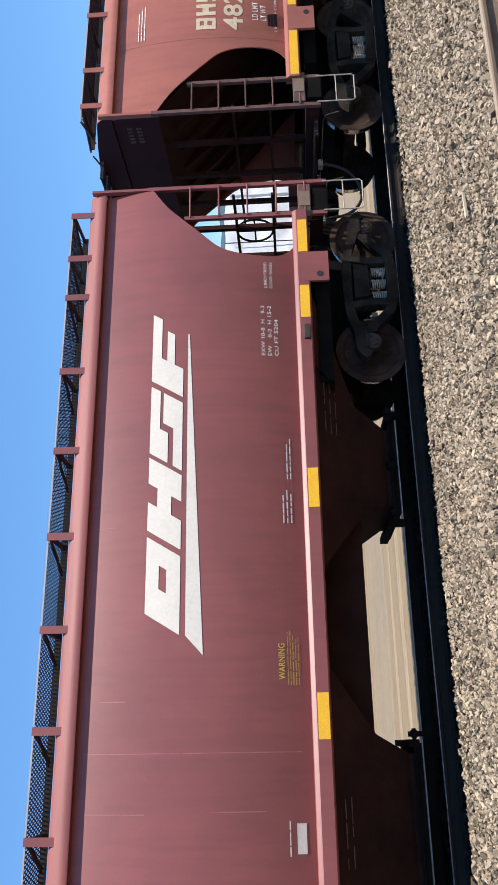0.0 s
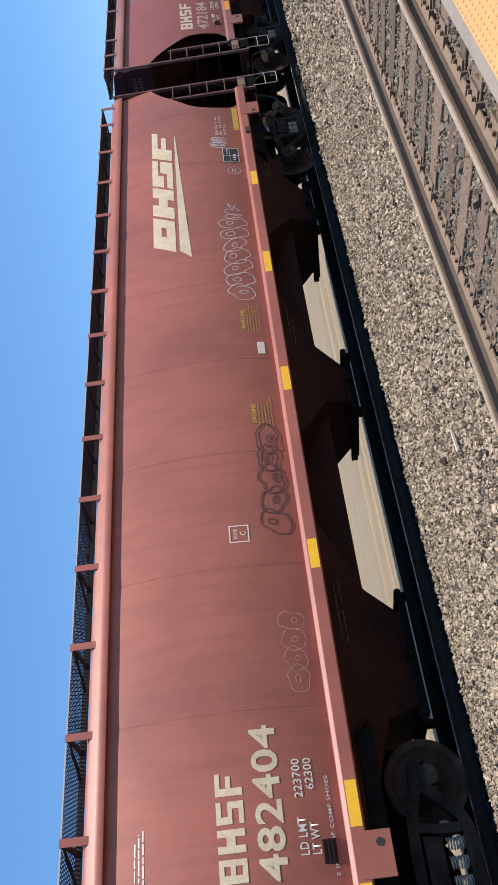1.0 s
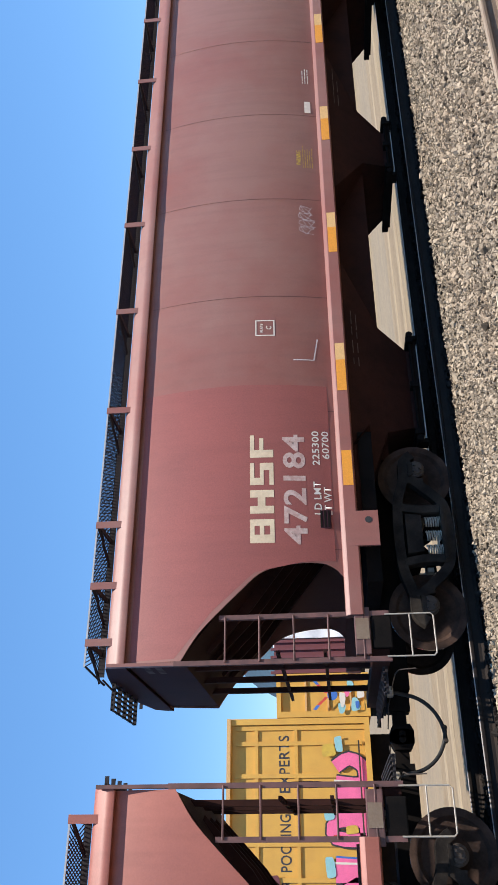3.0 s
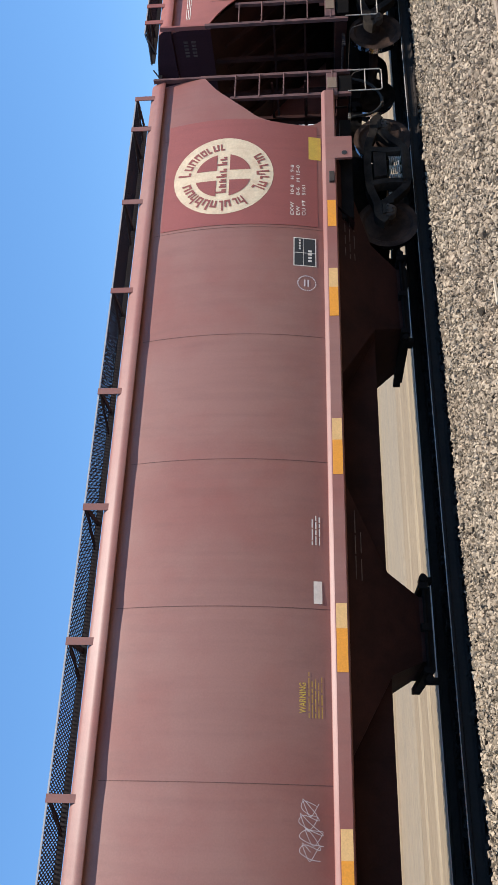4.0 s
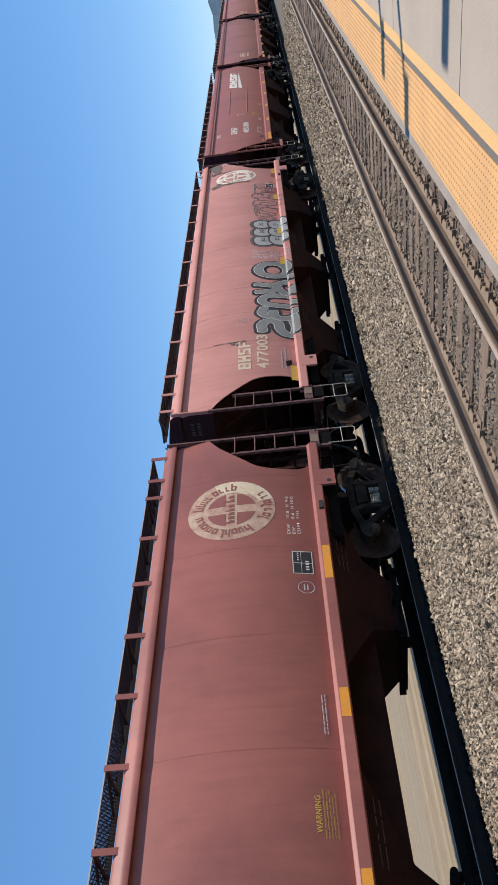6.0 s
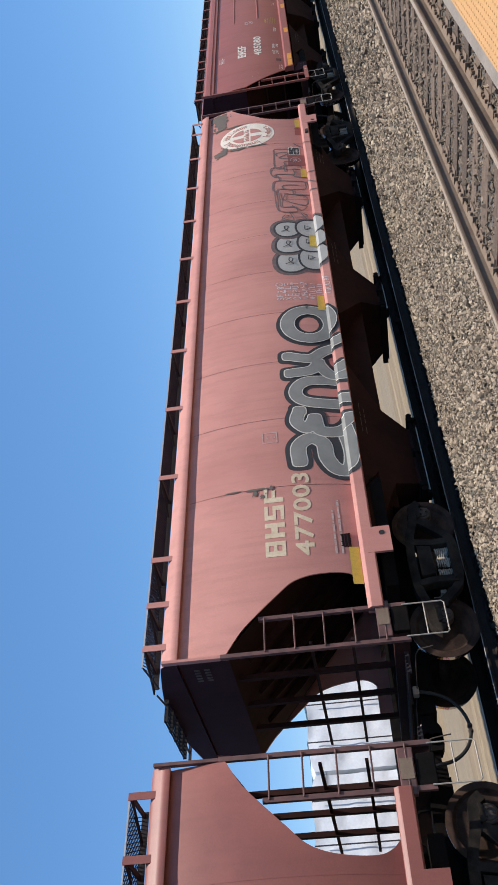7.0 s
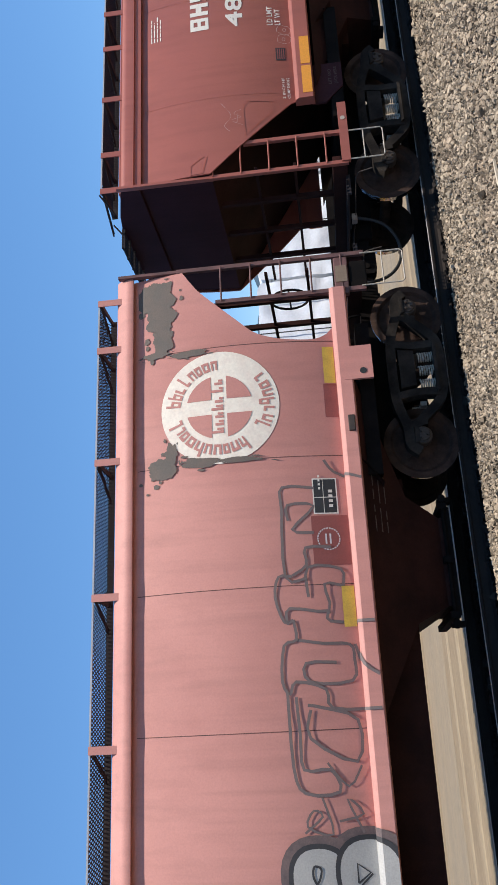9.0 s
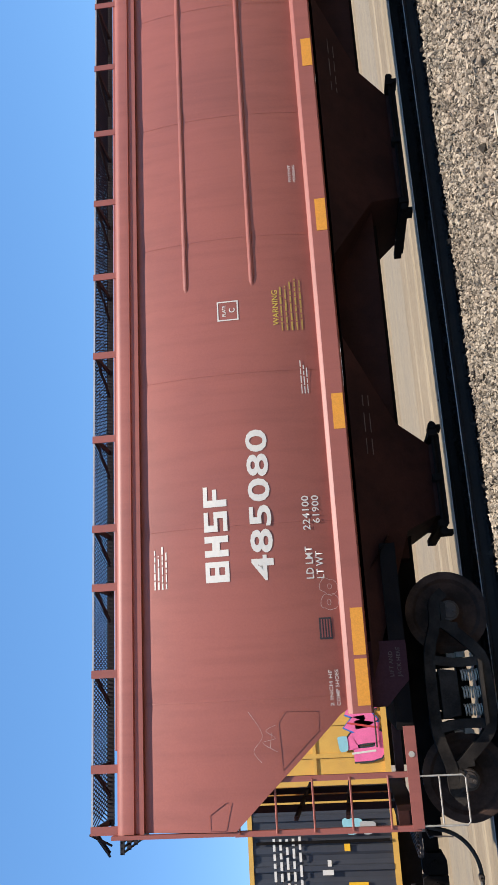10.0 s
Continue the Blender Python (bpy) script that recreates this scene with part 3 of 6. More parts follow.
def flatcar(x0, x1):
    e = tagged(new("flat_car"), "long dark flat railway car carrying white wrapped loads", "flat car", "parked cars behind the train")
    e.location = (x0, YB + 1.5, 0)
    w = x1 - x0
    part("deck", boxed(0, w, -1.4, 1.4, 0.85, 1.12), M["steel_dark_shade"], e)
    part("underframe", boxed(0.5, w - 0.5, -0.5, 0.5, 0.2, 0.85), M["steel_dark_shade"], e)


flatcar(4.82, 40.0)


def wrapped_load(x0, x1, z0, z1, seed):
    """A stack wrapped in white sheeting, with soft folds and dark straps."""
    e = tagged(new("wrapped_load"), "bulky load wrapped in creased white plastic sheeting with straps", "wrapped load", "wrapped loads on the flat car")
    e.location = (x0, YB + 0.15, z0)
    w, h = x1 - x0, z1 - z0
    bm = boxed(0, w, 0, 2.6, 0, h)
    bmesh.ops.subdivide_edges(bm, edges=bm.edges[:], cuts=21, use_grid_fill=True)
    for v in bm.verts:
        n1 = noise.noise((v.co.x * 1.2 + seed, v.co.z * 1.7, v.co.y))
        n2 = noise.noise((v.co.x * 3.5 + v.co.z * 3, v.co.z * 2.2 + seed, v.co.y * 2))
        v.co.y += 0.06 * n1 + 0.04 * n2 if v.co.y < 0.1 else 0
        v.co.z += (0.07 * n1) * (v.co.z / h)
        edge = max(0, abs(v.co.x / w - 0.5) - 0.4) * 10
        if v.co.z > h * 0.85:
            v.co.z -= 0.14 * edge ** 2
    part("sheet", bm, M["wrap"], e, "creased white plastic", smooth=True)
    for k in range(3):
        x = w * (0.2 + 0.3 * k)
        part("strap", boxed(x, x + 0.035, -0.165, -0.150, 0, h), M["black_paint"], e)
    return e


for i in range(8):
    wrapped_load(5.85 + 4.1 * i, 5.85 + 4.1 * i + 3.98, 1.12, 3.62, i)
stack = tagged(new("steel_rack"), "dark maroon stacked steel frame beside the wrapped loads", "rack")
stack.location = (4.82, YB + 0.2, 1.12)
part("frame", boxed(0, 1.0, 0, 2.3, 0, 2.3), M["box_maroon"], stack)
for k in range(5):
    part("bar", boxed(0.02 + 0.22 * k, 0.09 + 0.22 * k, -0.08, -0.005, 0, 2.4), M["box_maroon"], stack)


def hills():
    """A far range, higher towards the line's vanishing end."""
    verts, faces = [], []
    n, m = 240, 14
    for i in range(n + 1):
        az = radians(-60 + 170 * i / n)
        d = math.degrees(az)
        top = 3000 * math.tan(radians(7.2)) * min(1, max(0, (d - 8.0) / 4.0)) * (0.62 if d > 16 else 1 - 0.05 * max(0, d - 12))
        if d > 60:
            top *= 0.62
        top = max(top, 110) * (1 + 0.18 * noise.noise((d * 0.35, 0, 0)) + 0.06 * noise.noise((d * 1.7, 4, 0)))
        for j in range(m + 1):
            f = j / m
            r = 2300 + 700 * f
            z = -2 + top * f * (1 + 0.25 * noise.noise((d * 0.8, f * 4, 7)) * (1 - f))
            verts.append((r * math.sin(az), r * math.cos(az), z))
    for i in range(n):
        for j in range(m):
            a = i * (m + 1) + j
            faces.append((a, a + m + 1, a + m + 2, a + 1))
    me = bpy.data.meshes.new("backdrop")
    me.from_pydata(verts, [], faces)
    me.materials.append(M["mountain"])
    tagged(new("backdrop", me), "blue-grey mountain range far away, haze put into its colour", "mountains", kind="structure")


hills()

# ---- hopper cars ----
L, MID = 18.0, 10.75
SEAMS = (1.35, 3.3, 5.2, 7.1, 9.0, 10.9, 12.8, 14.7, 16.65)
NARROW_SEAMS = (2.86, 4.42, 5.96, 7.50, 9.02, 10.56, 12.12, 13.69, 15.25, 16.80)
SILL_T, SILL_B = 1.46, 1.285


def side_y(z):
    """The bulged side sheet: how far it stands out on the near side."""
    return -(1.620 - 0.190 * ((z - 2.75) / 1.4) ** 2)


def curve_split(bm, step=0.16):
    z = 1.4
    while z < 4.2:
        bmesh.ops.bisect_plane(bm, geom=bm.verts[:] + bm.edges[:] + bm.faces[:], plane_co=(0, 0, z), plane_no=(0, 0, 1))
        z += step


def on_side(bm, lift=0.005, sill=False):
    """Lay a flat (x, 0, z) drawing on the curved side sheet, or on over the sill's ledge and face."""
    curve_split(bm)
    if sill:
        for z in (SILL_T + 0.036, SILL_T + 0.031, SILL_T - 0.020):
            bmesh.ops.bisect_plane(bm, geom=bm.verts[:] + bm.edges[:] + bm.faces[:], plane_co=(0, 0, z), plane_no=(0, 0, 1))
        bmesh.ops.bisect_plane(bm, geom=bm.verts[:] + bm.edges[:] + bm.faces[:], plane_co=(0, 0, SILL_B + 0.004), plane_no=(0, 0, 1), clear_inner=True)
    for v in bm.verts:
        z = v.co.z
        over = sill and z < SILL_T + 0.0315
        v.co.y += (-1.580 - 0.042 * min(1.0, (SILL_T + 0.031 - z) / 0.051) if over else side_y(z)) - lift
    return bm


def text_bm(body, size, bold=0.0, width=1.0):
    cu = bpy.data.curves.new("lettering", "FONT")
    cu.body, cu.size, cu.offset, cu.space_character = body, size, bold, 1.05
    cu.resolution_u = 3
    ob = bpy.data.objects.new("lettering", cu)
    scene.collection.objects.link(ob)
    me = ob.to_mesh()
    bm = bmesh.new()
    bm.from_mesh(me)
    ob.to_mesh_clear()
    bpy.data.objects.remove(ob)
    bpy.data.curves.remove(cu)
    for v in bm.verts:
        v.co = Vector((v.co.x * width, 0, v.co.y))
    return bm


def letter(car, body, x0, x1, z0, z1, mat, lift=0.005):
    """A line of writing that fills the given stretch of the side."""
    bm = text_bm(body, 1.0, 0.022 if z1 - z0 > 0.2 else 0.012)
    xs, zs = [v.co.x for v in bm.verts], [v.co.z for v in bm.verts]
    a, b, c, d = min(xs), max(xs), min(zs), max(zs)
    for v in bm.verts:
        v.co.x = x0 + (v.co.x - a) / (b - a) * (x1 - x0)
        v.co.z = z0 + (v.co.z - c) / (d - c) * (z1 - z0)
    if z1 - z0 < 0.2:
        ob = part("lettering", on_side(bm, lift), mat, car)
        ob["kind"] = "stuff"
        return ob
    e = new("car_number")
    e.parent = car
    todo = set(bm.verts)
    while todo:
        island, front = set(), [todo.pop()]
        while front:
            v = front.pop()
            island.add(v)
            for ed in v.link_edges:
                o = ed.other_vert(v)
                if o in todo:
                    todo.discard(o)
                    front.append(o)
        b2 = bmesh.new()
        new_of = {v: b2.verts.new(v.co) for v in island}
        for f in bm.faces:
            if f.verts[0] in island:
                b2.faces.new([new_of[v] for v in f.verts])
        part("digit", on_side(b2, lift), mat, e)
    bm.free()
    return e


def bars(car, x0, x1, z0, z1, rows, mat, name="small_print", seed=0):
    """Print too small to read: rows of plain bars."""
    rng = random.Random(seed + int(x0 * 100))
    bm = bmesh.new()
    h = (z1 - z0) / rows
    for r in range(rows):
        x, zt = x0, z1 - r * h
        end = x1 - rng.uniform(0, 0.25) * (x1 - x0)
        while x < end:
            w = min(rng.uniform(0.04, 0.15), end - x)
            if w > 0.012:
                dz = rng.uniform(0, 0.06) * h
                quad(bm, x, x + w, zt - 0.40 * h + dz, zt - dz)
            x += w + rng.uniform(0.012, 0.022)
    ob = part(name, on_side(bm), mat, car)
    ob["kind"] = "stuff"
    return ob


def quad(bm, x0, x1, z0, z1, y=0.0):
    bm.faces.new([bm.verts.new((x, y, z)) for x, z in ((x0, z0), (x1, z0), (x1, z1), (x0, z1))])


def poly(bm, pts, y=0.0):
    bm.faces.new([bm.verts.new((x, y, z)) for x, z in pts])


def patch(car, name, pts, mat, lift=0.004, label=""):
    bm = bmesh.new()
    poly(bm, pts)
    return part(name, on_side(bm, lift), mat, car, label, smooth=True)


def frame_box(car, x0, x1, z0, z1, t, mat):
    bm = bmesh.new()
    quad(bm, x0, x1, z0, z0 + t)
    quad(bm, x0, x1, z1 - t, z1)
    quad(bm, x0, x0 + t, z0 + t, z1 - t)
    quad(bm, x1 - t, x1, z0 + t, z1 - t)
    return part("stencil_frame", on_side(bm), mat, car)


def ribbon(bm, pts, w, y=0.0):
    """A painted stroke of even width through points (x, z)."""
    pts = [Vector((p[0], p[1])) for p in pts]
    a, b = [], []
    for i, p in enumerate(pts):
        d = (pts[min(i + 1, len(pts) - 1)] - pts[max(i - 1, 0)]).normalized()
        n = Vector((-d.y, d.x)) * w / 2
        a.append(bm.verts.new((p.x + n.x, y, p.y + n.y)))
        b.append(bm.verts.new((p.x - n.x, y, p.y - n.y)))
    for i in range(len(pts) - 1):
        bm.faces.new((a[i], b[i], b[i + 1], a[i + 1]))


def smooth_path(pts, n=8):
    """A rounded line through the points."""
    out = []
    p = [pts[0]] + list(pts) + [pts[-1]]
    for i in range(1, len(p) - 2):
        for k in range(n):
            t = k / n
            out.append(tuple(0.5 * (2 * p[i][j] + (p[i + 1][j] - p[i - 1][j]) * t + (2 * p[i - 1][j] - 5 * p[i][j] + 4 * p[i + 1][j] - p[i + 2][j]) * t * t
                                    + (3 * p[i][j] - p[i - 1][j] - 3 * p[i + 1][j] + p[i + 2][j]) * t ** 3) for j in (0, 1)))
    return out + [tuple(pts[-1])]


def scribble(car, x0, x1, z0, z1, turns, w, mat, seed, name="scribble"):
    """A tangle of loose looping spray lines, plain and unreadable."""
    rng = random.Random(seed)
    for layer in range(2):
        bm = bmesh.new()
        knots = []
        n = turns + 2
        for i in range(n):
            f = (i + 0.5) / n
            x = x0 + (x1 - x0) * f
            d = 0.6 * (x1 - x0) / n
            hi, lo = z1 - (z1 - z0) * rng.uniform(0, 0.3), z0 + (z1 - z0) * rng.uniform(0, 0.3)
            kind = rng.random()
            if kind < 0.5:
                knots += [(x - d, lo), (x - d * 0.8, (lo + hi) / 2), (x, hi), (x + d * 0.8, (lo + hi) / 2 + 0.05), (x + d * 0.2, lo)]
            else:
                knots += [(x, (lo + hi) / 2), (x + d, hi), (x - d * 0.3, hi - 0.04), (x - d, (lo + hi) / 2), (x + d * 0.5, lo)]
        ribbon(bm, smooth_path(knots, 5), w)
        ob = part(name, on_side(bm, 0.006 + 0.002 * layer), mat, car)


def bubbles(car, x0, x1, z0, z1, n, w, mat, seed, name="sprayed_outline"):
    """A row of loose closed spray outlines that overlap, each with a small inner loop."""
    rng = random.Random(seed)
    step = (x1 - x0) / n
    for i in range(n):
        cx, cz = x0 + step * (i + 0.5), (z0 + z1) / 2 + rng.uniform(-0.04, 0.04) * (z1 - z0)
        rx, rz = step * rng.uniform(0.50, 0.62), (z1 - z0) / 2 * rng.uniform(0.82, 1.0)
        lean, pinch, ph = rng.uniform(-0.25, 0.15), rng.uniform(0.10, 0.28), rng.uniform(0, 6)
        bm = bmesh.new()
        for k, (fx, fz, dz) in enumerate(((1.0, 1.0, 0.0), (rng.uniform(0.22, 0.36), rng.uniform(0.18, 0.34), rng.uniform(-0.3, 0.3)))):
            ring = []
            for j in range(25):
                a = 2 * math.pi * j / 24
                g = 1 + (pinch * math.sin(2 * a + ph) + 0.07 * math.sin(5 * a + ph)) * (1 if k == 0 else 0.4)
                u, v = rx * fx * g * math.cos(a), rz * fz * min(g, 1.04) * math.sin(a) + dz * rz
                ring.append((cx + u + lean * v, cz + v))
            ribbon(bm, ring, w, 0.0004 * k)
        part(name, on_side(bm, 0.005 + 0.0012 * i), mat, car)


def slanted_logo(car, x0, x1, zt, zb, mat):
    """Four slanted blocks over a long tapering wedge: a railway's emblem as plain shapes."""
    e = new("emblem")
    e.parent = car
    zm = zt - (zt - zb) * 0.60
    hgt, lean, w = zt - zm, 0.62, (x1 - x0) / 4
    for i in range(4):
        bm = bmesh.new()
        for u0, u1, v0, v1 in (((0.0, 0.38, 0.0, 1.0), (0.38, 0.92, 0.62, 1.0), (0.38, 0.92, 0.0, 0.40), (0.66, 0.92, 0.40, 0.62)),
                               ((0.0, 0.36, 0.0, 1.0), (0.60, 0.94, 0.0, 1.0), (0.36, 0.60, 0.30, 0.72)),
                               ((0.0, 0.92, 0.70, 1.0), (0.0, 0.40, 0.44, 0.70), (0.50, 0.92, 0.28, 0.60), (0.0, 0.92, 0.0, 0.28)),
                               ((0.0, 0.40, 0.0, 1.0), (0.40, 0.98, 0.70, 1.0), (0.40, 0.84, 0.28, 0.52)))[i]:
            z0, z1 = zm + v0 * hgt, zm + v1 * hgt
            a = x0 + i * w
            poly(bm, [(a + w * u0 - (zt - z0) * lean, z0), (a + w * u1 - (zt - z0) * lean, z0), (a + w * u1 - (zt - z1) * lean, z1), (a + w * u0 - (zt - z1) * lean, z1)])
        part("block", on_side(bm), mat, e)
    bm = bmesh.new()
    zw = zt - (zt - zb) * 0.70
    poly(bm, [(x0 - 0.48, zb), (x1 - 0.34, zw - 0.01), (x1 - 0.34, zw + 0.01), (x0 - 0.26, zw)])
    part("wedge", on_side(bm), mat, e)
    return e


def round_logo(car, cx, cz, r, mat, ground, seed=0, worn=False):
    """A pale disc with a cross of paler bars on four coloured fields and a ring of small marks."""
    e = new("emblem")
    e.parent = car
    bm = bmesh.new()
    poly(bm, [(cx + r * math.cos(2 * math.pi * k / 48), cz + r * math.sin(2 * math.pi * k / 48)) for k in range(48)])
    part("disc", on_side(bm, 0.004), mat, e, smooth=True)
    for q in range(4):
        bm = bmesh.new()
        a0 = math.pi / 2 * q
        pts = []
        b, ri = 0.13 * r, 0.56 * r
        t = math.asin(b / ri)
        pts.append((b * (1 if q in (0, 3) else -1), b * (1 if q in (0, 1) else -1)))
        for k in range(9):
            a = a0 + t + (math.pi / 2 - 2 * t) * k / 8
            pts.append((ri * math.cos(a), ri * math.sin(a)))
        poly(bm, [(cx + x, cz + z) for x, z in pts])
        part("field", on_side(bm, 0.008), ground, e)
    bm = bmesh.new()
    rng = random.Random(seed)

    def block(f0, f1, t0, t1):
        t0, t1 = radians(t0), radians(t1)
        poly(bm, [(cx + r * f * math.cos(t), cz + r * f * math.sin(t)) for f, t in ((f0, t0), (f1, t0), (f1, t1), (f0, t1))])

    def mark(start, width, tall, turned):
        """One dark mark of the ring: two stems, bridged on one side or both."""
        f0, f1 = (0.665, 0.92 if tall else 0.84) if not turned else (0.92 - (0.255 if tall else 0.175), 0.92)
        stem, kind = width * 0.30, rng.randrange(4)
        block(f0, f1, start, start - stem)
        if kind == 3:
            block(f0, f0 + 0.045, start - stem * 1.02, start - width * 0.8)
            return
        block(f0, f1 - (0.085 if tall else 0.0), start - width + stem, start - width)
        if kind != 1:
            block(f1 - (0.125 if tall else 0.05), f1 - (0.085 if tall else 0.0), start - stem * 1.02, start - width + stem * 1.02)
        if kind != 0:
            block(f0, f0 + 0.045, start - stem * 1.02, start - width + stem * 1.02)

    a = 214.0
    for word in (10, 8):
        for k in range(word):
            w = rng.uniform(9.5, 13.5)
            mark(a, w * 0.80, k == 0 or rng.random() < 0.3, False)
            a -= w
        a -= 15
    a = 234.0
    for k in range(7):
        mark(a + 11.0, 8.2, k in (0, 3), True)
        a += 10.4
    for k in range(7):
        x = cx - 0.47 * r + 0.135 * r * k + (0.05 * r if k > 4 else 0)
        tall = 0.13 if k in (0, 3, 5) else 0.07
        quad(bm, x, x + 0.045 * r, cz - 0.07 * r, cz + tall * r)
        quad(bm, x + 0.055 * r, x + 0.095 * r, cz - 0.07 * r, cz + rng.uniform(-0.01, 0.06) * r)
    part("ring_lettering", on_side(bm, 0.009), ground, e)["kind"] = "stuff"
    return e


def reporting_blocks(car, x0, x1, z0, z1, mat):
    """Four upright blocks where a company's initials stand."""
    e = new("emblem")
    e.parent = car
    w, h = (x1 - x0) / 4, z1 - z0
    for i in range(4):
        bm = bmesh.new()
        for u0, u1, v0, v1 in (((0.0, 0.28, 0, 1), (0.28, 0.80, 0.82, 1), (0.28, 0.80, 0.42, 0.60), (0.28, 0.80, 0, 0.18), (0.58, 0.80, 0.18, 0.42), (0.58, 0.80, 0.60, 0.82)),
                               ((0.0, 0.26, 0, 1), (0.56, 0.82, 0, 1), (0.26, 0.56, 0.36, 0.68)),
                               ((0.0, 0.80, 0.82, 1), (0.0, 0.26, 0.56, 0.82), (0.0, 0.80, 0.42, 0.58), (0.54, 0.80, 0.18, 0.42), (0.0, 0.80, 0, 0.18)),
                               ((0.0, 0.28, 0, 1), (0.28, 0.84, 0.82, 1), (0.28, 0.72, 0.42, 0.60)))[i]:
            quad(bm, x0 + w * (i + u0) + 0.02, x0 + w * (i + u1) + 0.02, z0 + h * v0, z0 + h * v1)
        part("block", on_side(bm), mat, e)
    return e


def yellow_car_paint():
    """The long line of dark writing and the pink sprayed figures on the yellow box car."""
    for words, xa, xb in (("RAILCAR", 1.06, 2.38), ("POOLING", 2.56, 3.90), ("EXPERTS", 4.42, 5.86)):
        bm = text_bm(words, 1.0, 0.01)
        xs, zs = [v.co.x for v in bm.verts], [v.co.z for v in bm.verts]
        for v in bm.verts:
            v.co = Vector((xa + (v.co.x - min(xs)) / (max(xs) - min(xs)) * (xb - xa), 0.0965, 2.20 + (v.co.z - min(zs)) / (max(zs) - min(zs)) * 0.29))
        part("lettering", bm, M["box_black"], c1)["kind"] = "stuff"
    figures = ([(0.72, 0.95), (0.78, 0.30), (1.16, 0.26), (1.12, 0.92), (0.86, 0.98)], [(1.36, 0.22), (1.50, 1.02), (1.62, 0.40), (1.92, 1.06)], [(2.06, 0.24), (2.02, 0.96), (2.44, 0.34), (2.48, 1.10)],
               [(2.72, 1.08), (2.70, 0.28), (3.05, 0.24)], [(3.28, 0.28), (3.34, 1.05), (3.72, 1.02), (3.70, 0.34), (3.36, 0.26)], [(4.02, 1.04), (3.98, 0.30), (4.36, 0.28), (4.40, 0.96)],
               [(4.66, 0.98), (4.62, 0.30), (5.02, 0.24), (5.24, 0.60), (5.04, 0.98)])
    for i, pts in enumerate(figures):
        e = new("sprayed_shape")
        e.parent = c1
        for k, (w, mat) in enumerate(((0.42, "blue_paint" if i % 2 else "black_paint"), (0.33, "pink_paint"), (0.05, "white_paint" if i % 3 == 0 else "red_paint"))):
            bm = bmesh.new()
            line = smooth_path(pts, 3) if k < 2 else [(x + 0.04, z + 0.05) for x, z in pts[:2]]
            ribbon(bm, line, w, 0.050 - 0.006 * k - 0.0006 * i)
            part("layer", bm, M[mat], e)
    for i, (x, z, rx, rz, mat) in enumerate(((1.02, 1.22, 0.20, 0.13, "teal_paint"), (2.66, 1.22, 0.24, 0.12, "teal_paint"), (3.95, 1.20, 0.20, 0.14, "teal_paint"), (5.46, 1.14, 0.16, 0.18, "yellow_paint"), (3.52, 0.62, 0.10, 0.16, "yellow_paint"),
                                            (5.62, 0.86, 0.20, 0.10, "teal_paint"), (2.20, 2.72, 0.16, 0.10, "red_paint"), (2.36, 2.66, 0.12, 0.14, "box_maroon"))):
        bm = bmesh.new()
        blob_shape(bm, x, z, rx, rz, 0.030 - 0.001 * i, 4.5, 18, 0.1, 0.05, i)
        part("sprayed_patch", bm, M[mat], c1)


yellow_car_paint()

ROUND_END = [(0.0, 3.42), (0.30, 3.22), (0.55, 2.98), (0.80, 2.72), (1.0, 2.50), (1.10, 2.25), (1.14, 1.95), (1.13, 1.70), (1.06, 1.56), (0.95, SILL_T)]
ROUND_END = smooth_path(ROUND_END[:-1], 4) + ROUND_END[-1:]
STRAIGHT_END = [(0.0, 2.93), (0.35, 2.56), (0.70, 2.18), (1.02, 1.84), (1.12, 1.74), (1.18, SILL_T + 0.17)]
EAVE_T = 4.30


def wheelset_mesh():
    bm = bmesh.new()
    for s in (-1, 1):
        y = s * 0.7175
        prof = [(-0.068, 0.10), (-0.075, 0.16), (-0.045, 0.22), (-0.035, 0.36), (-0.068, 0.395), (-0.068, 0.438), (-0.068, 0.45), (-0.06, 0.457), (0.03, 0.460), (0.045, 0.485), (0.062, 0.485),
                (0.068, 0.40), (0.03, 0.36), (0.03, 0.2), (0.07, 0.1)]
        lathe(bm, [(-s * -1 * p if s < 0 else -p, r) for p, r in prof], (0, y, 0), 36)
    lathe(bm, [(-1.02, 0.075), (-0.8, 0.085), (0.8, 0.085), (1.02, 0.075)], (0, 0, 0), 14)
    for s in (-1, 1):
        for k in range(3):
            a = 2 * math.pi * k / 3
            box(bm, 0.04 * math.cos(a) - 0.012, 0.04 * math.cos(a) + 0.012, s * 1.02 - 0.012, s * 1.02 + 0.012, 0.04 * math.sin(a) - 0.012, 0.04 * math.sin(a) + 0.012)
        box(bm, 0.2, 0.26, s * 0.772 - 0.006, s * 0.772 + 0.006, -0.03, 0.03)
    bmesh.ops.recalc_face_normals(bm, faces=bm.faces[:])
    for f in bm.faces:
        if all(math.hypot(v.co.x, v.co.z) > 0.432 for v in f.verts):
            f.material_index = 1
    me = bpy.data.meshes.new("wheelset")
    bm.to_mesh(me)
    bm.free()
    me.materials.append(M["wheel_rust"])
    me.materials.append(M["tread"])
    return me


def mesh_of(name, bm, mat):
    bmesh.ops.recalc_face_normals(bm, faces=bm.faces[:])
    me = bpy.data.meshes.new(name)
    bm.to_mesh(me)
    bm.free()
    me.materials.append(mat)
    return me


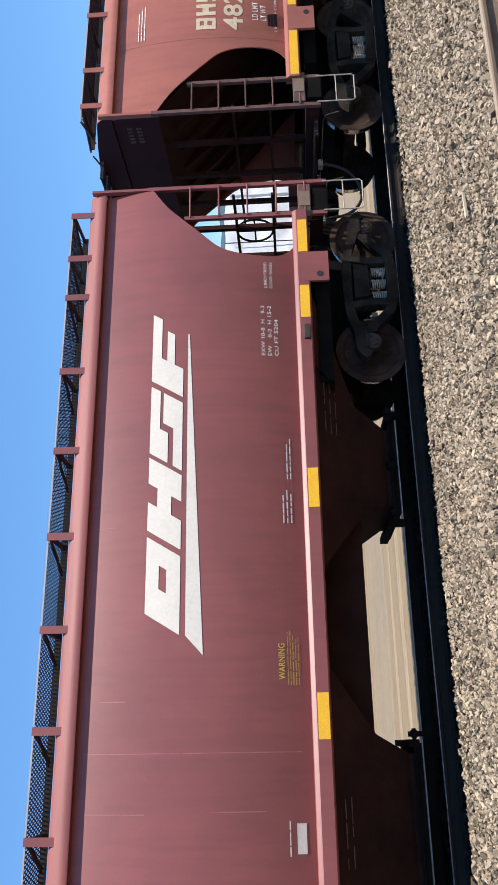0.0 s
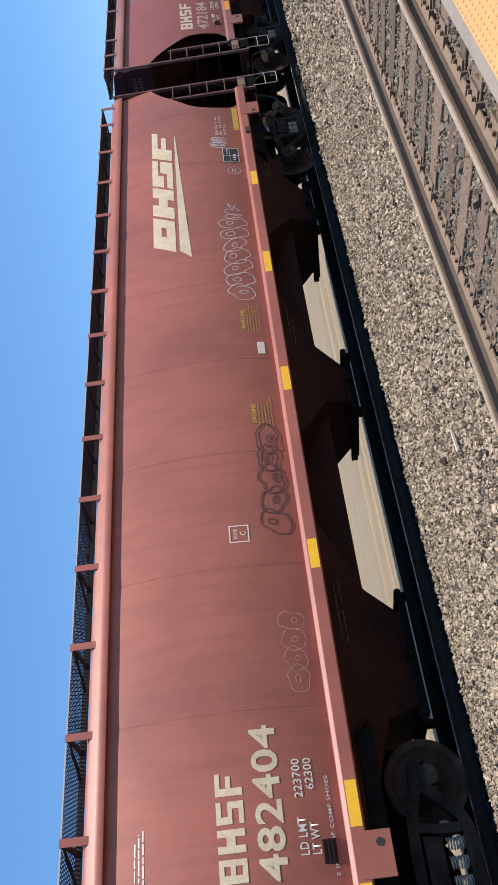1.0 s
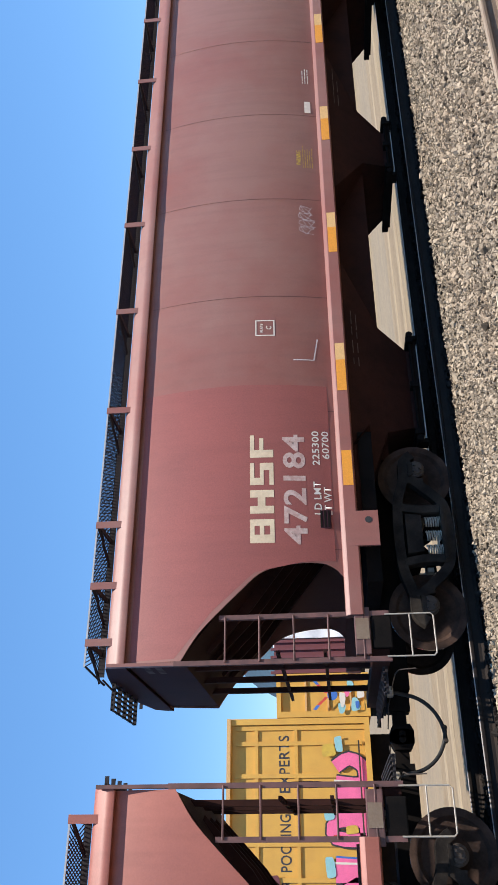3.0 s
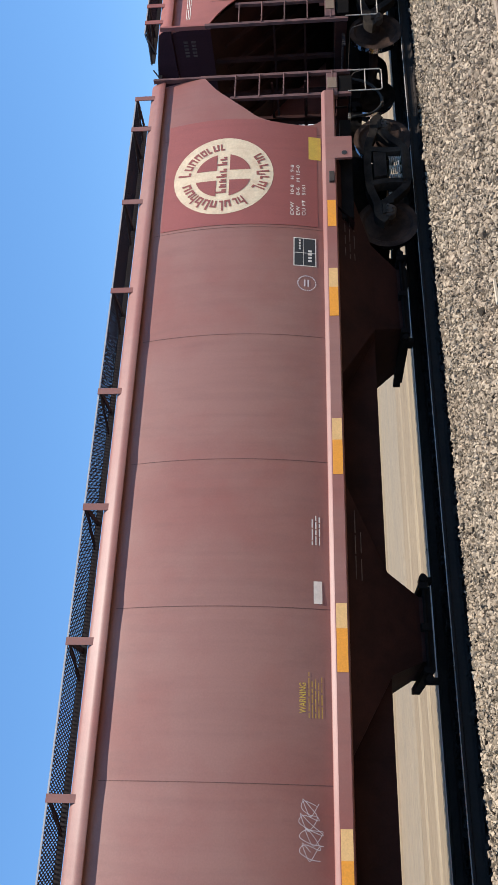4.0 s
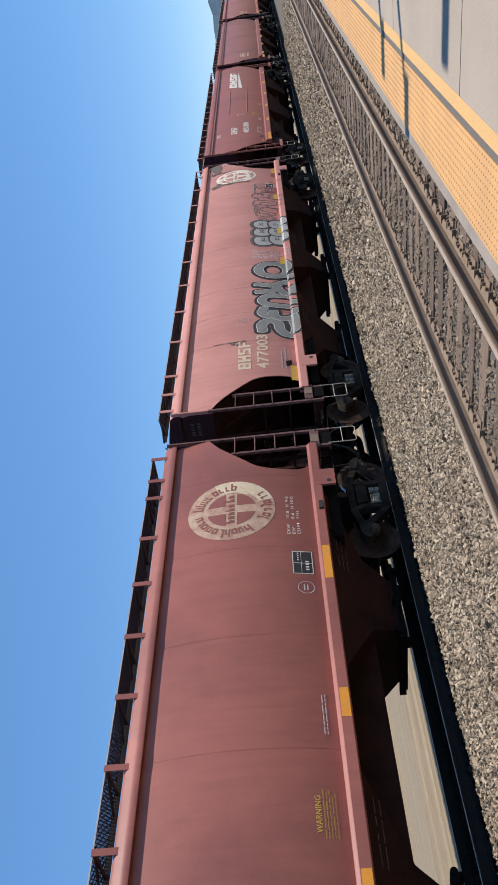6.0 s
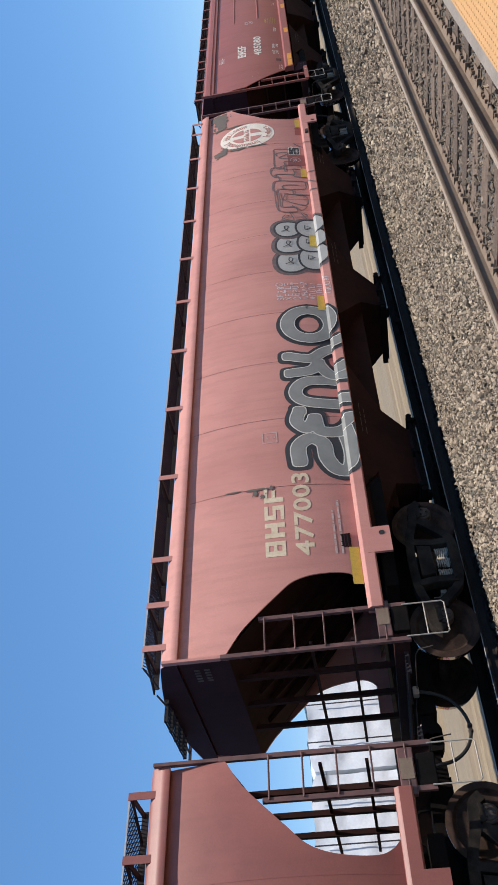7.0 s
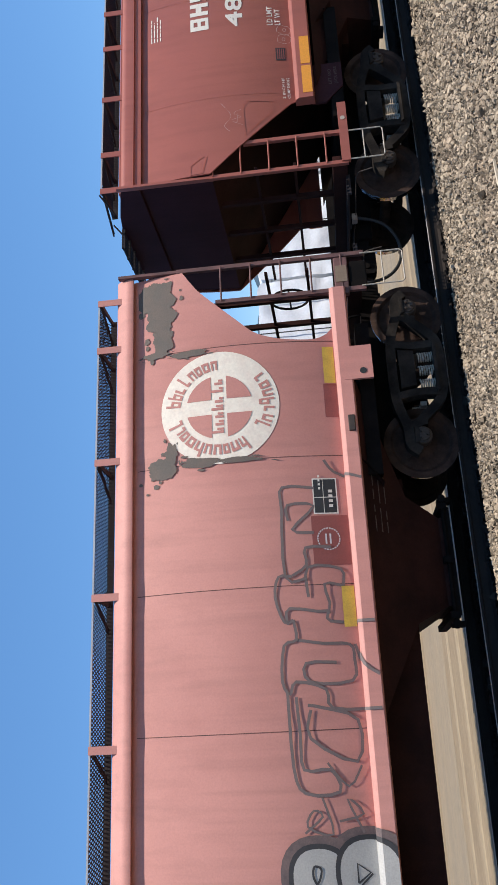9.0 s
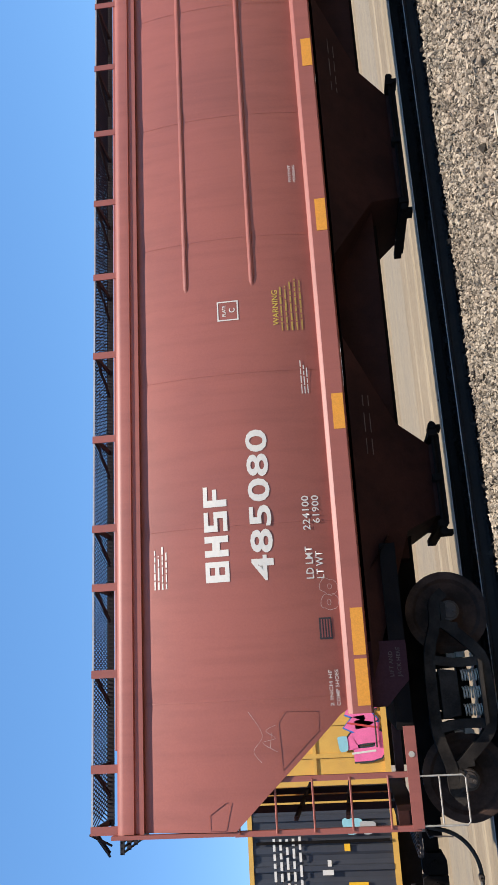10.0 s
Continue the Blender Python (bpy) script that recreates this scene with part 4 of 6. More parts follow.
def bar_path(bm, pts, w, y0, y1, n=5):
    """A flat bar of even width that follows a rounded line in x and z."""
    path = [Vector(q) for q in smooth_path(pts, n)]
    up, down = [], []
    for i, q in enumerate(path):
        d = (path[min(i + 1, len(path) - 1)] - path[max(i - 1, 0)]).normalized()
        m = Vector((-d.y, d.x)) * w / 2
        up.append((q.x + m.x, q.y + m.y))
        down.append((q.x - m.x, q.y - m.y))
    prism(bm, down + up[::-1], y0, y1)


def side_frame_mesh():
    """A cast truck side frame: arched top member, dished bottom member, columns and pedestal jaws."""
    bm = bmesh.new()
    y0, y1 = -1.09, -0.93
    bar_path(bm, [(-1.13, 0.50), (-1.02, 0.615), (-0.78, 0.635), (-0.45, 0.73), (0.0, 0.755), (0.45, 0.73), (0.78, 0.635), (1.02, 0.615), (1.13, 0.50)], 0.125, y0, y1)
    bar_path(bm, [(-0.80, 0.56), (-0.66, 0.40), (-0.46, 0.20), (-0.30, 0.135), (0.0, 0.12), (0.30, 0.135), (0.46, 0.20), (0.66, 0.40), (0.80, 0.56)], 0.12, y0 + 0.012, y1)
    for s in (-1, 1):
        bar_path(bm, [(s * 0.37, 0.70), (s * 0.33, 0.45), (s * 0.34, 0.16)], 0.10, y0 - 0.012, y1)
        bar_path(bm, [(s * 0.78, 0.62), (s * 0.745, 0.50), (s * 0.735, 0.38)], 0.085, y0 + 0.008, y1)
        prism(bm, [(s * 0.80, 0.56), (s * 1.03, 0.56), (s * 1.00, 0.50), (s * 0.83, 0.50)][:: s], y0 - 0.03, y1)
    prism(bm, [(-0.36, 0.215), (0.36, 0.215), (0.33, 0.17), (-0.33, 0.17)], y0 - 0.05, y1)
    prism(bm, [(-0.27, 0.66), (0.27, 0.66), (0.24, 0.46), (-0.24, 0.46)], y0 - 0.035, y1)
    return bm


def bearing_mesh():
    bm = bmesh.new()
    lathe(bm, [(0.02, 0.05), (0.02, 0.118), (-0.085, 0.118), (-0.10, 0.105), (-0.105, 0.088), (-0.125, 0.082), (-0.130, 0.03), (-0.130, 0.0)], (0, -0.985, 0), 20)
    for k in range(3):
        a = 2 * math.pi * k / 3 + 0.4
        lathe(bm, [(-0.160, 0.0), (-0.160, 0.018), (-0.125, 0.018)], (0.05 * math.cos(a), -0.985, 0.05 * math.sin(a)), 6)
    return bm


def spring_mesh():
    bm = bmesh.new()
    tube(bm, [(0.060 * math.cos(a * 0.85), -1.0 + 0.060 * math.sin(a * 0.85), 0.190 + 0.215 * a / 52) for a in range(0, 53)], 0.011, 6)
    return bm


WHEELSET = wheelset_mesh()
SIDEFRAME = mesh_of("side_frame", side_frame_mesh(), M["dusty_shade_steel"])
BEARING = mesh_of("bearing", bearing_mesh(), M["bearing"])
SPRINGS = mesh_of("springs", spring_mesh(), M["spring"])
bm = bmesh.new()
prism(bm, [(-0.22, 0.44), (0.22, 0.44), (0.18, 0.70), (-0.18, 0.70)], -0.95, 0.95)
BOLSTER = mesh_of("bolster", bm, M["steel_dark_shade"])
bm = bmesh.new()
for s in (-1, 1):
    box(bm, s * 0.42 - 0.03, s * 0.42 + 0.03, -0.9, 0.9, 0.34, 0.42)
    for w in (-0.72, 0.72):
        box(bm, s * 0.44 - 0.05, s * 0.44 + 0.02, w - 0.06, w + 0.06, 0.30, 0.52)
BRAKE = mesh_of("brake_beam", bm, M["spring"])
wheels = []


def truck(car, x):
    t = new("truck")
    t.parent = car
    t.location = (x, 0, 0)
    shared("side_frame", SIDEFRAME, t)
    shared("side_frame", SIDEFRAME, t, pose(0, 0, 0, 0, 0, 180))
    for d in (-0.19, 0.0, 0.19):
        shared("spring", SPRINGS, t, pose(d, 0, 0))["label"] = "pale worn coil spring"
    for d in (-0.915, 0.915):
        shared("bearing_cap", BEARING, t, pose(d, 0, 0.457))["label"] = "rust-brown bolted bearing cap"
    shared("bolster", BOLSTER, t)
    shared("brake_beam", BRAKE, t)
    for d in (-0.915, 0.915):
        w = shared("wheelset", WHEELSET, t, pose(d, 0, 0.457))
        w["label"] = "rusty steel wheels on an axle"
        wheels.append((w, d))
    return t


def ladder(car, x0, x1, z0, z1, mat, rungs, name="ladder"):
    bm = bmesh.new()
    y = -1.565
    for x, zt in ((x0, z1[0]), (x1, z1[1])):
        box(bm, x - 0.028, x + 0.028, y - 0.012, y + 0.045, z0, zt)
    part(name, bm, mat, car, "angle-iron ladder stiles")
    for k in range(rungs):
        z = z0 + 0.30 + 0.40 * k
        b2 = bmesh.new()
        tube(b2, [(x0, y - 0.02, z), (x1, y - 0.02, z)], 0.012, 6)
        part("rung", b2, mat, car)


def stirrup(car, x0, x1):
    bm = bmesh.new()
    y = -1.588
    tube(bm, [(x0, y, 1.05), (x0, y, 0.53), (x0 + 0.03, y, 0.50), (x1 - 0.03, y, 0.50), (x1, y, 0.53), (x1, y, 1.05)], 0.0095, 6)
    tube(bm, [(x0, y, 0.77), (x1, y, 0.77)], 0.009, 6)
    part("step", bm, M["spring"], car, "thin pale steel stirrup step")


def hopper_car(x0, paint, style, label, openings=((4.95, 8.35), (9.60, 13.25)), seams=SEAMS, truck_in=1.58, pad_in=0.2, brake_wheel=True, supports=(2.14, 1.145), lead=(0.30, 1.0)):
    car = tagged(new("hopper_car"), label, "hopper car", "cars of the train")
    car.location = (x0, MID, 0)
    mat = CAR_PAINT[paint]
    end = ROUND_END if style == "round" else STRAIGHT_END
    st, sb = (SILL_T, SILL_B) if style == "round" else (SILL_T + 0.17, SILL_B + 0.11)
    # side sheets
    left = [(0.03, 4.14)] + [(x + 0.03, z) for x, z in end]
    right = [(L - 0.03 - x, z) for x, z in end[::-1]] + [(L - 0.03, 4.14)]
    for s in (1, -1):
        bm = bmesh.new()
        poly(bm, left + right)
        curve_split(bm, 0.1)
        for x in seams if s > 0 else ():
            for d in (-0.34, -0.22, -0.13, -0.06, 0.0, 0.06, 0.13, 0.22, 0.34):
                bmesh.ops.bisect_plane(bm, geom=bm.verts[:] + bm.edges[:] + bm.faces[:], plane_co=(x + d, 0, 0), plane_no=(1, 0, 0))
        for v in bm.verts:
            v.co.y = side_y(v.co.z) + (0.006 * sum(math.exp(-((v.co.x - x) / 0.13) ** 2) for x in seams) if s > 0 else 0)
        back = bmesh.ops.duplicate(bm, geom=bm.verts[:] + bm.edges[:] + bm.faces[:])
        for v in [g for g in back["geom"] if isinstance(g, bmesh.types.BMVert)]:
            v.co.y += 0.02
        rim = [e for e in bm.edges if e.is_boundary]
        bmesh.ops.bridge_loops(bm, edges=rim)
        if s < 0:
            for v in bm.verts:
                v.co.y = -v.co.y
        bmesh.ops.recalc_face_normals(bm, faces=bm.faces[:])
        part("side_sheet", bm, mat, car, smooth=True)
    # roof: rolled eaves and a low crown
    bm = bmesh.new()
    yb = side_y(4.08)
    prof = [(yb + 0.05, 4.125), (-1.500, 4.118), (-1.520, 4.096), (-1.531, 4.098), (-1.535, 4.112), (-1.534, 4.150), (-1.528, 4.182), (-1.514, 4.210), (-1.458, 4.296), (-1.436, 4.326), (-1.402, 4.350), (-1.35, 4.364), (-0.9, 4.455), (-0.42, 4.53)]
    if style == "straight":
        prof = [(yb + 0.05, 3.985), (-1.520, 3.975), (-1.522, 3.945), (-1.540, 3.945), (-1.540, 3.995), (-1.502, 4.002), (-1.502, 4.048), (-1.536, 4.056), (-1.536, 4.170), (-1.522, 4.215), (-1.49, 4.248), (-1.44, 4.268), (-0.9, 4.42), (-0.42, 4.50)]
    prof = prof + [(-y, z) for y, z in prof[::-1]]
    a = [bm.verts.new((0.0, y, z)) for y, z in prof]
    b = [bm.verts.new((L, y, z)) for y, z in prof]
    for i in range(len(a) - 1):
        bm.faces.new((a[i], b[i], b[i + 1], a[i + 1]))
    bmesh.ops.recalc_face_normals(bm, faces=bm.faces[:])
    part("roof", bm, M["roof_maroon"] if paint == "maroon" else mat, car, smooth=True)
    for x in (0.004, L - 0.024):
        bm = bmesh.new()
        ends = [[bm.verts.new((x + d, y, z - 0.004)) for y, z in prof] for d in (0.0, 0.02)]
        for ring in ends:
            bm.faces.new(ring)
        for i in range(len(prof)):
            j = (i + 1) % len(prof)
            bm.faces.new((ends[0][i], ends[0][j], ends[1][j], ends[1][i]))
        bmesh.ops.recalc_face_normals(bm, faces=bm.faces[:])
        part("roof_end", bm, M["shade_soot"], car, "streaked dark paint with the end's shade put into it")
    # end sheets and sloping floors
    ze = end[0][1]
    for s in (0, 1):
        fx = (lambda x: x) if s == 0 else (lambda x: L - x)
        pts = [(0.05, 4.12), (0.05, ze), (3.1, 1.02)]
        for k, ((xa, za), (xb, zb)) in enumerate(zip(pts, pts[1:])):
            bm = bmesh.new()
            for off in (0.0, 0.015):
                ring = [(fx(xa + off), side_y(za) + 0.03, za), (fx(xa + off), -side_y(za) - 0.03, za), (fx(xb + off), -side_y(max(zb, 1.5)) - 0.05, zb), (fx(xb + off), side_y(max(zb, 1.5)) + 0.05, zb)]
                bm.faces.new([bm.verts.new(p) for p in ring])
            part("end_sheet" if k == 0 else "slope_sheet", bm, M["shade_soot"] if k == 0 else M["grime"], car, "streaked dark paint with the end's shade put into it" if k == 0 else "")
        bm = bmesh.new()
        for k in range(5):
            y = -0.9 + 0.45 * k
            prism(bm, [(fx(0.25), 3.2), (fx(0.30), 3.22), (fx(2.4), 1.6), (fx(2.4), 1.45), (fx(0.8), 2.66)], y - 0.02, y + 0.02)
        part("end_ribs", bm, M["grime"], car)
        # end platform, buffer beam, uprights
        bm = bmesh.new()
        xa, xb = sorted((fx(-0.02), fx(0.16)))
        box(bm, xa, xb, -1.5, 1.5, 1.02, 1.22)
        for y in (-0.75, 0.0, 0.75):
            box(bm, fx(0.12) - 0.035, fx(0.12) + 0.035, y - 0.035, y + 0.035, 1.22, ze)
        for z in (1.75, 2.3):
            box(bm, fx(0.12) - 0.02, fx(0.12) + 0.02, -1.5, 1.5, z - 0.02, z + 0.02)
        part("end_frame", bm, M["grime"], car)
        # Dark plate added to close a bright slit in the camera's view.
        xa, xb = sorted((fx(0.95), fx(3.0)))
        part("body_bolster", boxed(xa, xb, -1.40, 1.40, 1.02, 1.20), M["steel_dark_shade"], car)
    # side sills with bright top flange
    sx0, sx1 = (0.50, L - 0.50) if style == "round" else (1.15, L - 1.15)
    for s in (1, -1):
        bm = bmesh.new()
        pr = [(-1.46, st + 0.03), (-1.575, st + 0.03), (-1.584, st + 0.024), (-1.612, st - 0.012), (-1.619, st - 0.024), (-1.619, sb + 0.012), (-1.611, sb), (-1.56, sb - 0.012), (-1.46, sb - 0.012)]
        a = [bm.verts.new((sx0, y * s, z)) for y, z in pr]
        b = [bm.verts.new((sx1, y * s, z)) for y, z in pr]
        for i in range(len(pr)):
            j = (i + 1) % len(pr)
            bm.faces.new((a[i], b[i], b[j], a[j]))
        bm.faces.new(a)
        bm.faces.new(b[::-1])
        bmesh.ops.recalc_face_normals(bm, faces=bm.faces[:])
        part("side_sill", bm, mat, car)
        if style == "straight":
            for c0 in (0.0, L - 1.0):
                part("end_beam", boxed(c0, c0 + 1.0, min(-1.60 * s, -1.54 * s), max(-1.60 * s, -1.54 * s), 0.97, 1.09), mat, car)
                if s > 0:
                    bm = bmesh.new()
                    lathe(bm, [(-0.006, 0.0), (-0.006, 0.032), (0.004, 0.032)], (c0 + (0.72 if c0 < 1 else 0.28), -1.602, 1.03), 14)
                    part("bolt", bm, M["spring"], car, "pale round bolt head")
    # jacking pads; a black disc stands for the shade in the round opening
    for px, hx in ((1.45 - 0.3 * pad_in, 0.12), (L - 1.62 - pad_in, 0.34)):
        bm = bmesh.new()
        pts = [(0.0, 1.38), (0.0, 1.03), (0.45, 1.03), (0.45, 1.38)] if style == "round" else [(-0.25, 1.42), (-0.25, 1.22), (-0.12, 1.10), (0.02, 0.96), (0.45, 0.96), (0.45, 1.42)]
        py = -1.624 if style == "round" else -1.42
        prism(bm, [(px + x, z) for x, z in pts], py, py + 0.042)
        # The straight car's pads take a darker colour that stands for shade.
        pad = part("jacking_pad", bm, mat if style == "round" else M["shade_soot"], car)
        if style == "straight":
            for i, words in enumerate(("LIFT AND", "JACK HERE")):
                tb = text_bm(words, 0.062, 0.0006)
                for v in tb.verts:
                    v.co += Vector((px + 0.06, py - 0.003, 1.12 - 0.085 * i))
                part("lettering", tb, M["chalk_dim"], pad)["kind"] = "stuff"
        if style == "round":
            bm = bmesh.new()
            lathe(bm, [(-0.004, 0.042), (0.004, 0.042)], (px + 0.45 - hx if px < 5 else px + hx * 0.3, -1.626, 1.15), 14)
            part("hole", bm, M["rubber"], pad)
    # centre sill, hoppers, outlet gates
    part("centre_sill", boxed(-0.1, L + 0.1, -0.28, 0.28, 0.73, 1.04), M["steel_dark_shade"], car)
    # Plate added behind the hoppers; its near-black colour stands for the shaded recess.
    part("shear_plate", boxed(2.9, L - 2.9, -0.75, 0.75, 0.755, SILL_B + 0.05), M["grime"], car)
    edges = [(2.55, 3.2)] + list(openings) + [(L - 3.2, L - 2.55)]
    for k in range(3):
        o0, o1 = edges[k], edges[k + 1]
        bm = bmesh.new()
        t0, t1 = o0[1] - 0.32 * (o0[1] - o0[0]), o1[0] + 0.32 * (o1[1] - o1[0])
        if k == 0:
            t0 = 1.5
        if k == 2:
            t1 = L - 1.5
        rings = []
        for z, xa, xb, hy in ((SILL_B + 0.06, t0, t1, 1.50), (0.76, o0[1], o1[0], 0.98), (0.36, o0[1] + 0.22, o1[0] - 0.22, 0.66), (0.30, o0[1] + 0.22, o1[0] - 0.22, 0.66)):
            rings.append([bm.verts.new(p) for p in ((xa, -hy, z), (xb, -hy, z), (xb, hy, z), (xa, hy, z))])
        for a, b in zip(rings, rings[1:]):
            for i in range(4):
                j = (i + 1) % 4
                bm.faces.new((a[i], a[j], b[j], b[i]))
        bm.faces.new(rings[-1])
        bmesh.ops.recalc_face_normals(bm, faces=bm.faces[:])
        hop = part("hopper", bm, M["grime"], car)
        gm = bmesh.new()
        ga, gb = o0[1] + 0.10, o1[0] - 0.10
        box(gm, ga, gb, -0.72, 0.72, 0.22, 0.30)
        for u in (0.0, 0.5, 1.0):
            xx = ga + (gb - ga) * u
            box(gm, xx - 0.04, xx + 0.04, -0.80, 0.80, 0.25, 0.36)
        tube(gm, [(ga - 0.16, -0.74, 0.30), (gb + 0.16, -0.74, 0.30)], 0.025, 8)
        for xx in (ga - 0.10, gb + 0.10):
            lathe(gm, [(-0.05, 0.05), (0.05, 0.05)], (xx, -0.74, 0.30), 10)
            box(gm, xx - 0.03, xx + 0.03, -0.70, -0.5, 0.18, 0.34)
        part("outlet_gate", gm, M["steel_dark_shade"], hop)
    # trucks, couplers, hoses
    truck(car, truck_in)
    truck(car, L - truck_in)
    for x_end, s in ((0.0, -1), (L, 1)):
        ex = (lambda d: x_end + s * d)
        cb = bmesh.new()
        box(cb, *sorted((ex(-0.3), ex(0.34))), -0.16, 0.16, 0.74, 1.02)
        box(cb, *sorted((ex(0.34), ex(0.52))), -0.085, 0.085, 0.79, 0.96)
        prism(cb, [(ex(0.50), 0.76), (ex(0.58), 0.72), (ex(0.72), 0.72), (ex(0.74), 0.80), (ex(0.74), 0.94), (ex(0.70), 1.01), (ex(0.58), 1.01), (ex(0.50), 0.97)], -0.19, 0.05)
        prism(cb, [(ex(0.52), 0.80), (ex(0.66), 0.80), (ex(0.66), 0.95), (ex(0.52), 0.95)], 0.05, 0.17)
        lathe(cb, [(-0.03, 0.0), (-0.03, 0.045), (0.03, 0.045), (0.03, 0.0)], (ex(0.62), -0.19, 0.865), 10)
        bmesh.ops.recalc_face_normals(cb, faces=cb.faces[:])
        part("coupler", cb, M["steel_dark_shade"], car, "knuckle coupler, dark with shade put into its colour")
        hb = bmesh.new()
        tube(hb, [(ex(0.16), -0.44, 0.98), (ex(0.18), -0.46, 0.90)] + [(ex(0.20 + 0.53 * (1 - math.cos(math.pi * u / 24))), -0.46 + 0.010 * u, 0.86 - 0.50 * math.sin(math.pi * u / 24)) for u in range(1, 13)], 0.024, 8)
        hose = part("air_hose", hb, M["rubber"], car, "black rubber air hose")
        gb = bmesh.new()
        lathe(gb, [(-0.05, 0.02), (-0.02, 0.034), (0.03, 0.034), (0.05, 0.02)], (ex(0.725), -0.34, 0.365), 10)
        part("hose_fitting", gb, M["bearing"], hose, "dull metal hose coupling")
        part("hose_valve", boxed(*sorted((ex(0.10), ex(0.22))), -0.50, -0.38, 0.95, 1.03, bevel=0.015), M["spring"], hose, "pale metal angle cock")
        lb = bmesh.new()
        tube(lb, [(ex(0.10), -1.50, 0.74), (ex(0.10), -1.44, 0.93), (ex(0.13), -1.36, 0.97), (ex(0.14), -0.40, 0.97), (ex(0.30), -0.24, 1.01), (ex(0.55), -0.12, 1.03)], 0.008, 6)
        part("uncoupling_lever", lb, M["bearing"], car, "thin bent steel rod")
        sb2 = bmesh.new()
        for k in range(6):
            xs0, xs1 = sorted((ex(0.03 + 0.055 * k), ex(0.05 + 0.055 * k)))
            box(sb2, xs0, xs1, -1.30, 1.30, 1.075, 1.10)
        for y in (-1.28, -0.45, 0.45, 1.26):
            box(sb2, *sorted((ex(0.0), ex(0.33))), y, y + 0.02, 1.045, 1.074)
        part("end_step", sb2, M["grating"], car, "dark grating step over the coupler")["kind"] = "stuff"
    # brake gear under the far-end slope: air reservoir, valve and pipes
    bm = bmesh.new()
    lathe(bm, [(-0.75, 0.0), (-0.72, 0.14), (-0.66, 0.21), (0.66, 0.21), (0.72, 0.14), (0.75, 0.0)], (L - 1.10, -0.25, 1.30), 18)
    tank = part("air_reservoir", bm, M["steel_dark_shade"], car, "dark air brake reservoir", smooth=True)
    bm = bmesh.new()
    box(bm, L - 1.22, L - 1.00, -1.05, -0.75, 1.30, 1.66)
    box(bm, L - 1.18, L - 1.04, -1.12, -1.05, 1.36, 1.56)
    part("control_valve", bm, M["steel_dark_shade"], tank)
    bm = bmesh.new()
    for k, (y, z) in enumerate(((-1.2, 1.30), (-1.1, 1.38), (-0.6, 1.27))):
        tube(bm, [(L - 2.6, y, z), (L - 0.30 - 0.1 * k, y, z), (L - 0.22 - 0.1 * k, y, z - 0.06), (L - 0.2 - 0.1 * k, y, 1.05)], 0.017, 6)
    part("air_pipe", bm, M["steel_dark_shade"], tank)
    # ladders and steps at both ends
    zt = 2.98 if style == "round" else 2.45
    rails = mat if paint in ("maroon", "fresh") else M["ladder_dull"]
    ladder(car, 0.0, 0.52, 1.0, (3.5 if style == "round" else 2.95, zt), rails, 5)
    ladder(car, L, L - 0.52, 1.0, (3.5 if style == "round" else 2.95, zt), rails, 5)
    stirrup(car, 0.02, 0.50)
    stirrup(car, L - 0.50, L - 0.02)
    for x in (0.0, L):
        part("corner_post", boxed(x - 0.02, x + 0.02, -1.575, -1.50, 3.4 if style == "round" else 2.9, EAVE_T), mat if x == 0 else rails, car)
    for x in (0.32, L - 0.32) if style == "round" else ():
        casting = part("corner_casting", boxed(x - 0.27, x + 0.27, -1.590, -1.50, 1.22, 1.40, bevel=0.012), M["ladder_dull"], car, "dull cast corner")
        part("rust_plate", boxed(x - 0.10, x + 0.14, -1.600, -1.588, 1.235, 1.385), M["rail_side"], casting, "rusty bare steel plate")
        part("foot_casting", boxed(x - 0.20, x + 0.20, -1.575, -1.50, 0.98, 1.20, bevel=0.015), M["steel_dark_shade"], casting)
    # hand brake wheel on the far-end frame
    if brake_wheel:
        bm = bmesh.new()
        ring = [(L + 0.10, -0.35 + 0.28 * math.cos(a * math.pi / 10), 2.05 + 0.28 * math.sin(a * math.pi / 10)) for a in range(21)]
        tube(bm, ring, 0.018, 6)
        for a in range(4):
            tube(bm, [(L + 0.10, -0.35, 2.05), ring[a * 5]], 0.014, 5)
        part("brake_wheel", bm, M["steel_dark_shade"], car)
    # running boards: expanded metal on brackets
    drop = 0.0 if style == "round" else -0.045
    part("walk_rim", boxed(0.02, L - 0.26, -1.456, -1.444, 4.586 + drop, 4.606 + drop), M["walk_rim"], car, "pale outer edge")
    bm = bmesh.new()
    box(bm, 0.02, L - 0.26, -0.852, -0.840, 4.520 + drop, 4.606 + drop)
    for y in (1.44, 0.85):
        box(bm, 0.02, L - 0.02, y - 0.010, y + 0.010, 4.56 + drop, 4.606 + drop)
    part("walk_edge", bm, M["grating"], car)
    verts, faces = [], []

    def bar(xa, ya, xb, yb, w):
        d = Vector((xb - xa, yb - ya)).normalized()
        n = Vector((-d.y, d.x)) * w / 2
        k = len(verts)
        for z in (4.590 + drop, 4.600 + drop):
            for px, py in ((xa + n.x, ya + n.y), (xa - n.x, ya - n.y), (xb - n.x, yb - n.y), (xb + n.x, yb + n.y)):
                verts.append((px, py, z))
        for q in ((0, 1, 2, 3), (7, 6, 5, 4), (0, 4, 5, 1), (1, 5, 6, 2), (2, 6, 7, 3), (3, 7, 4, 0)):
            faces.append(tuple(k + i for i in q))
    for k in range(int((L - 0.52) / 0.048)):
        x = 0.02 + 0.048 * k
        bar(x, -1.444, x + 0.24, -0.852, 0.0095)
        bar(x + 0.24, -1.444, x, -0.852, 0.0095)

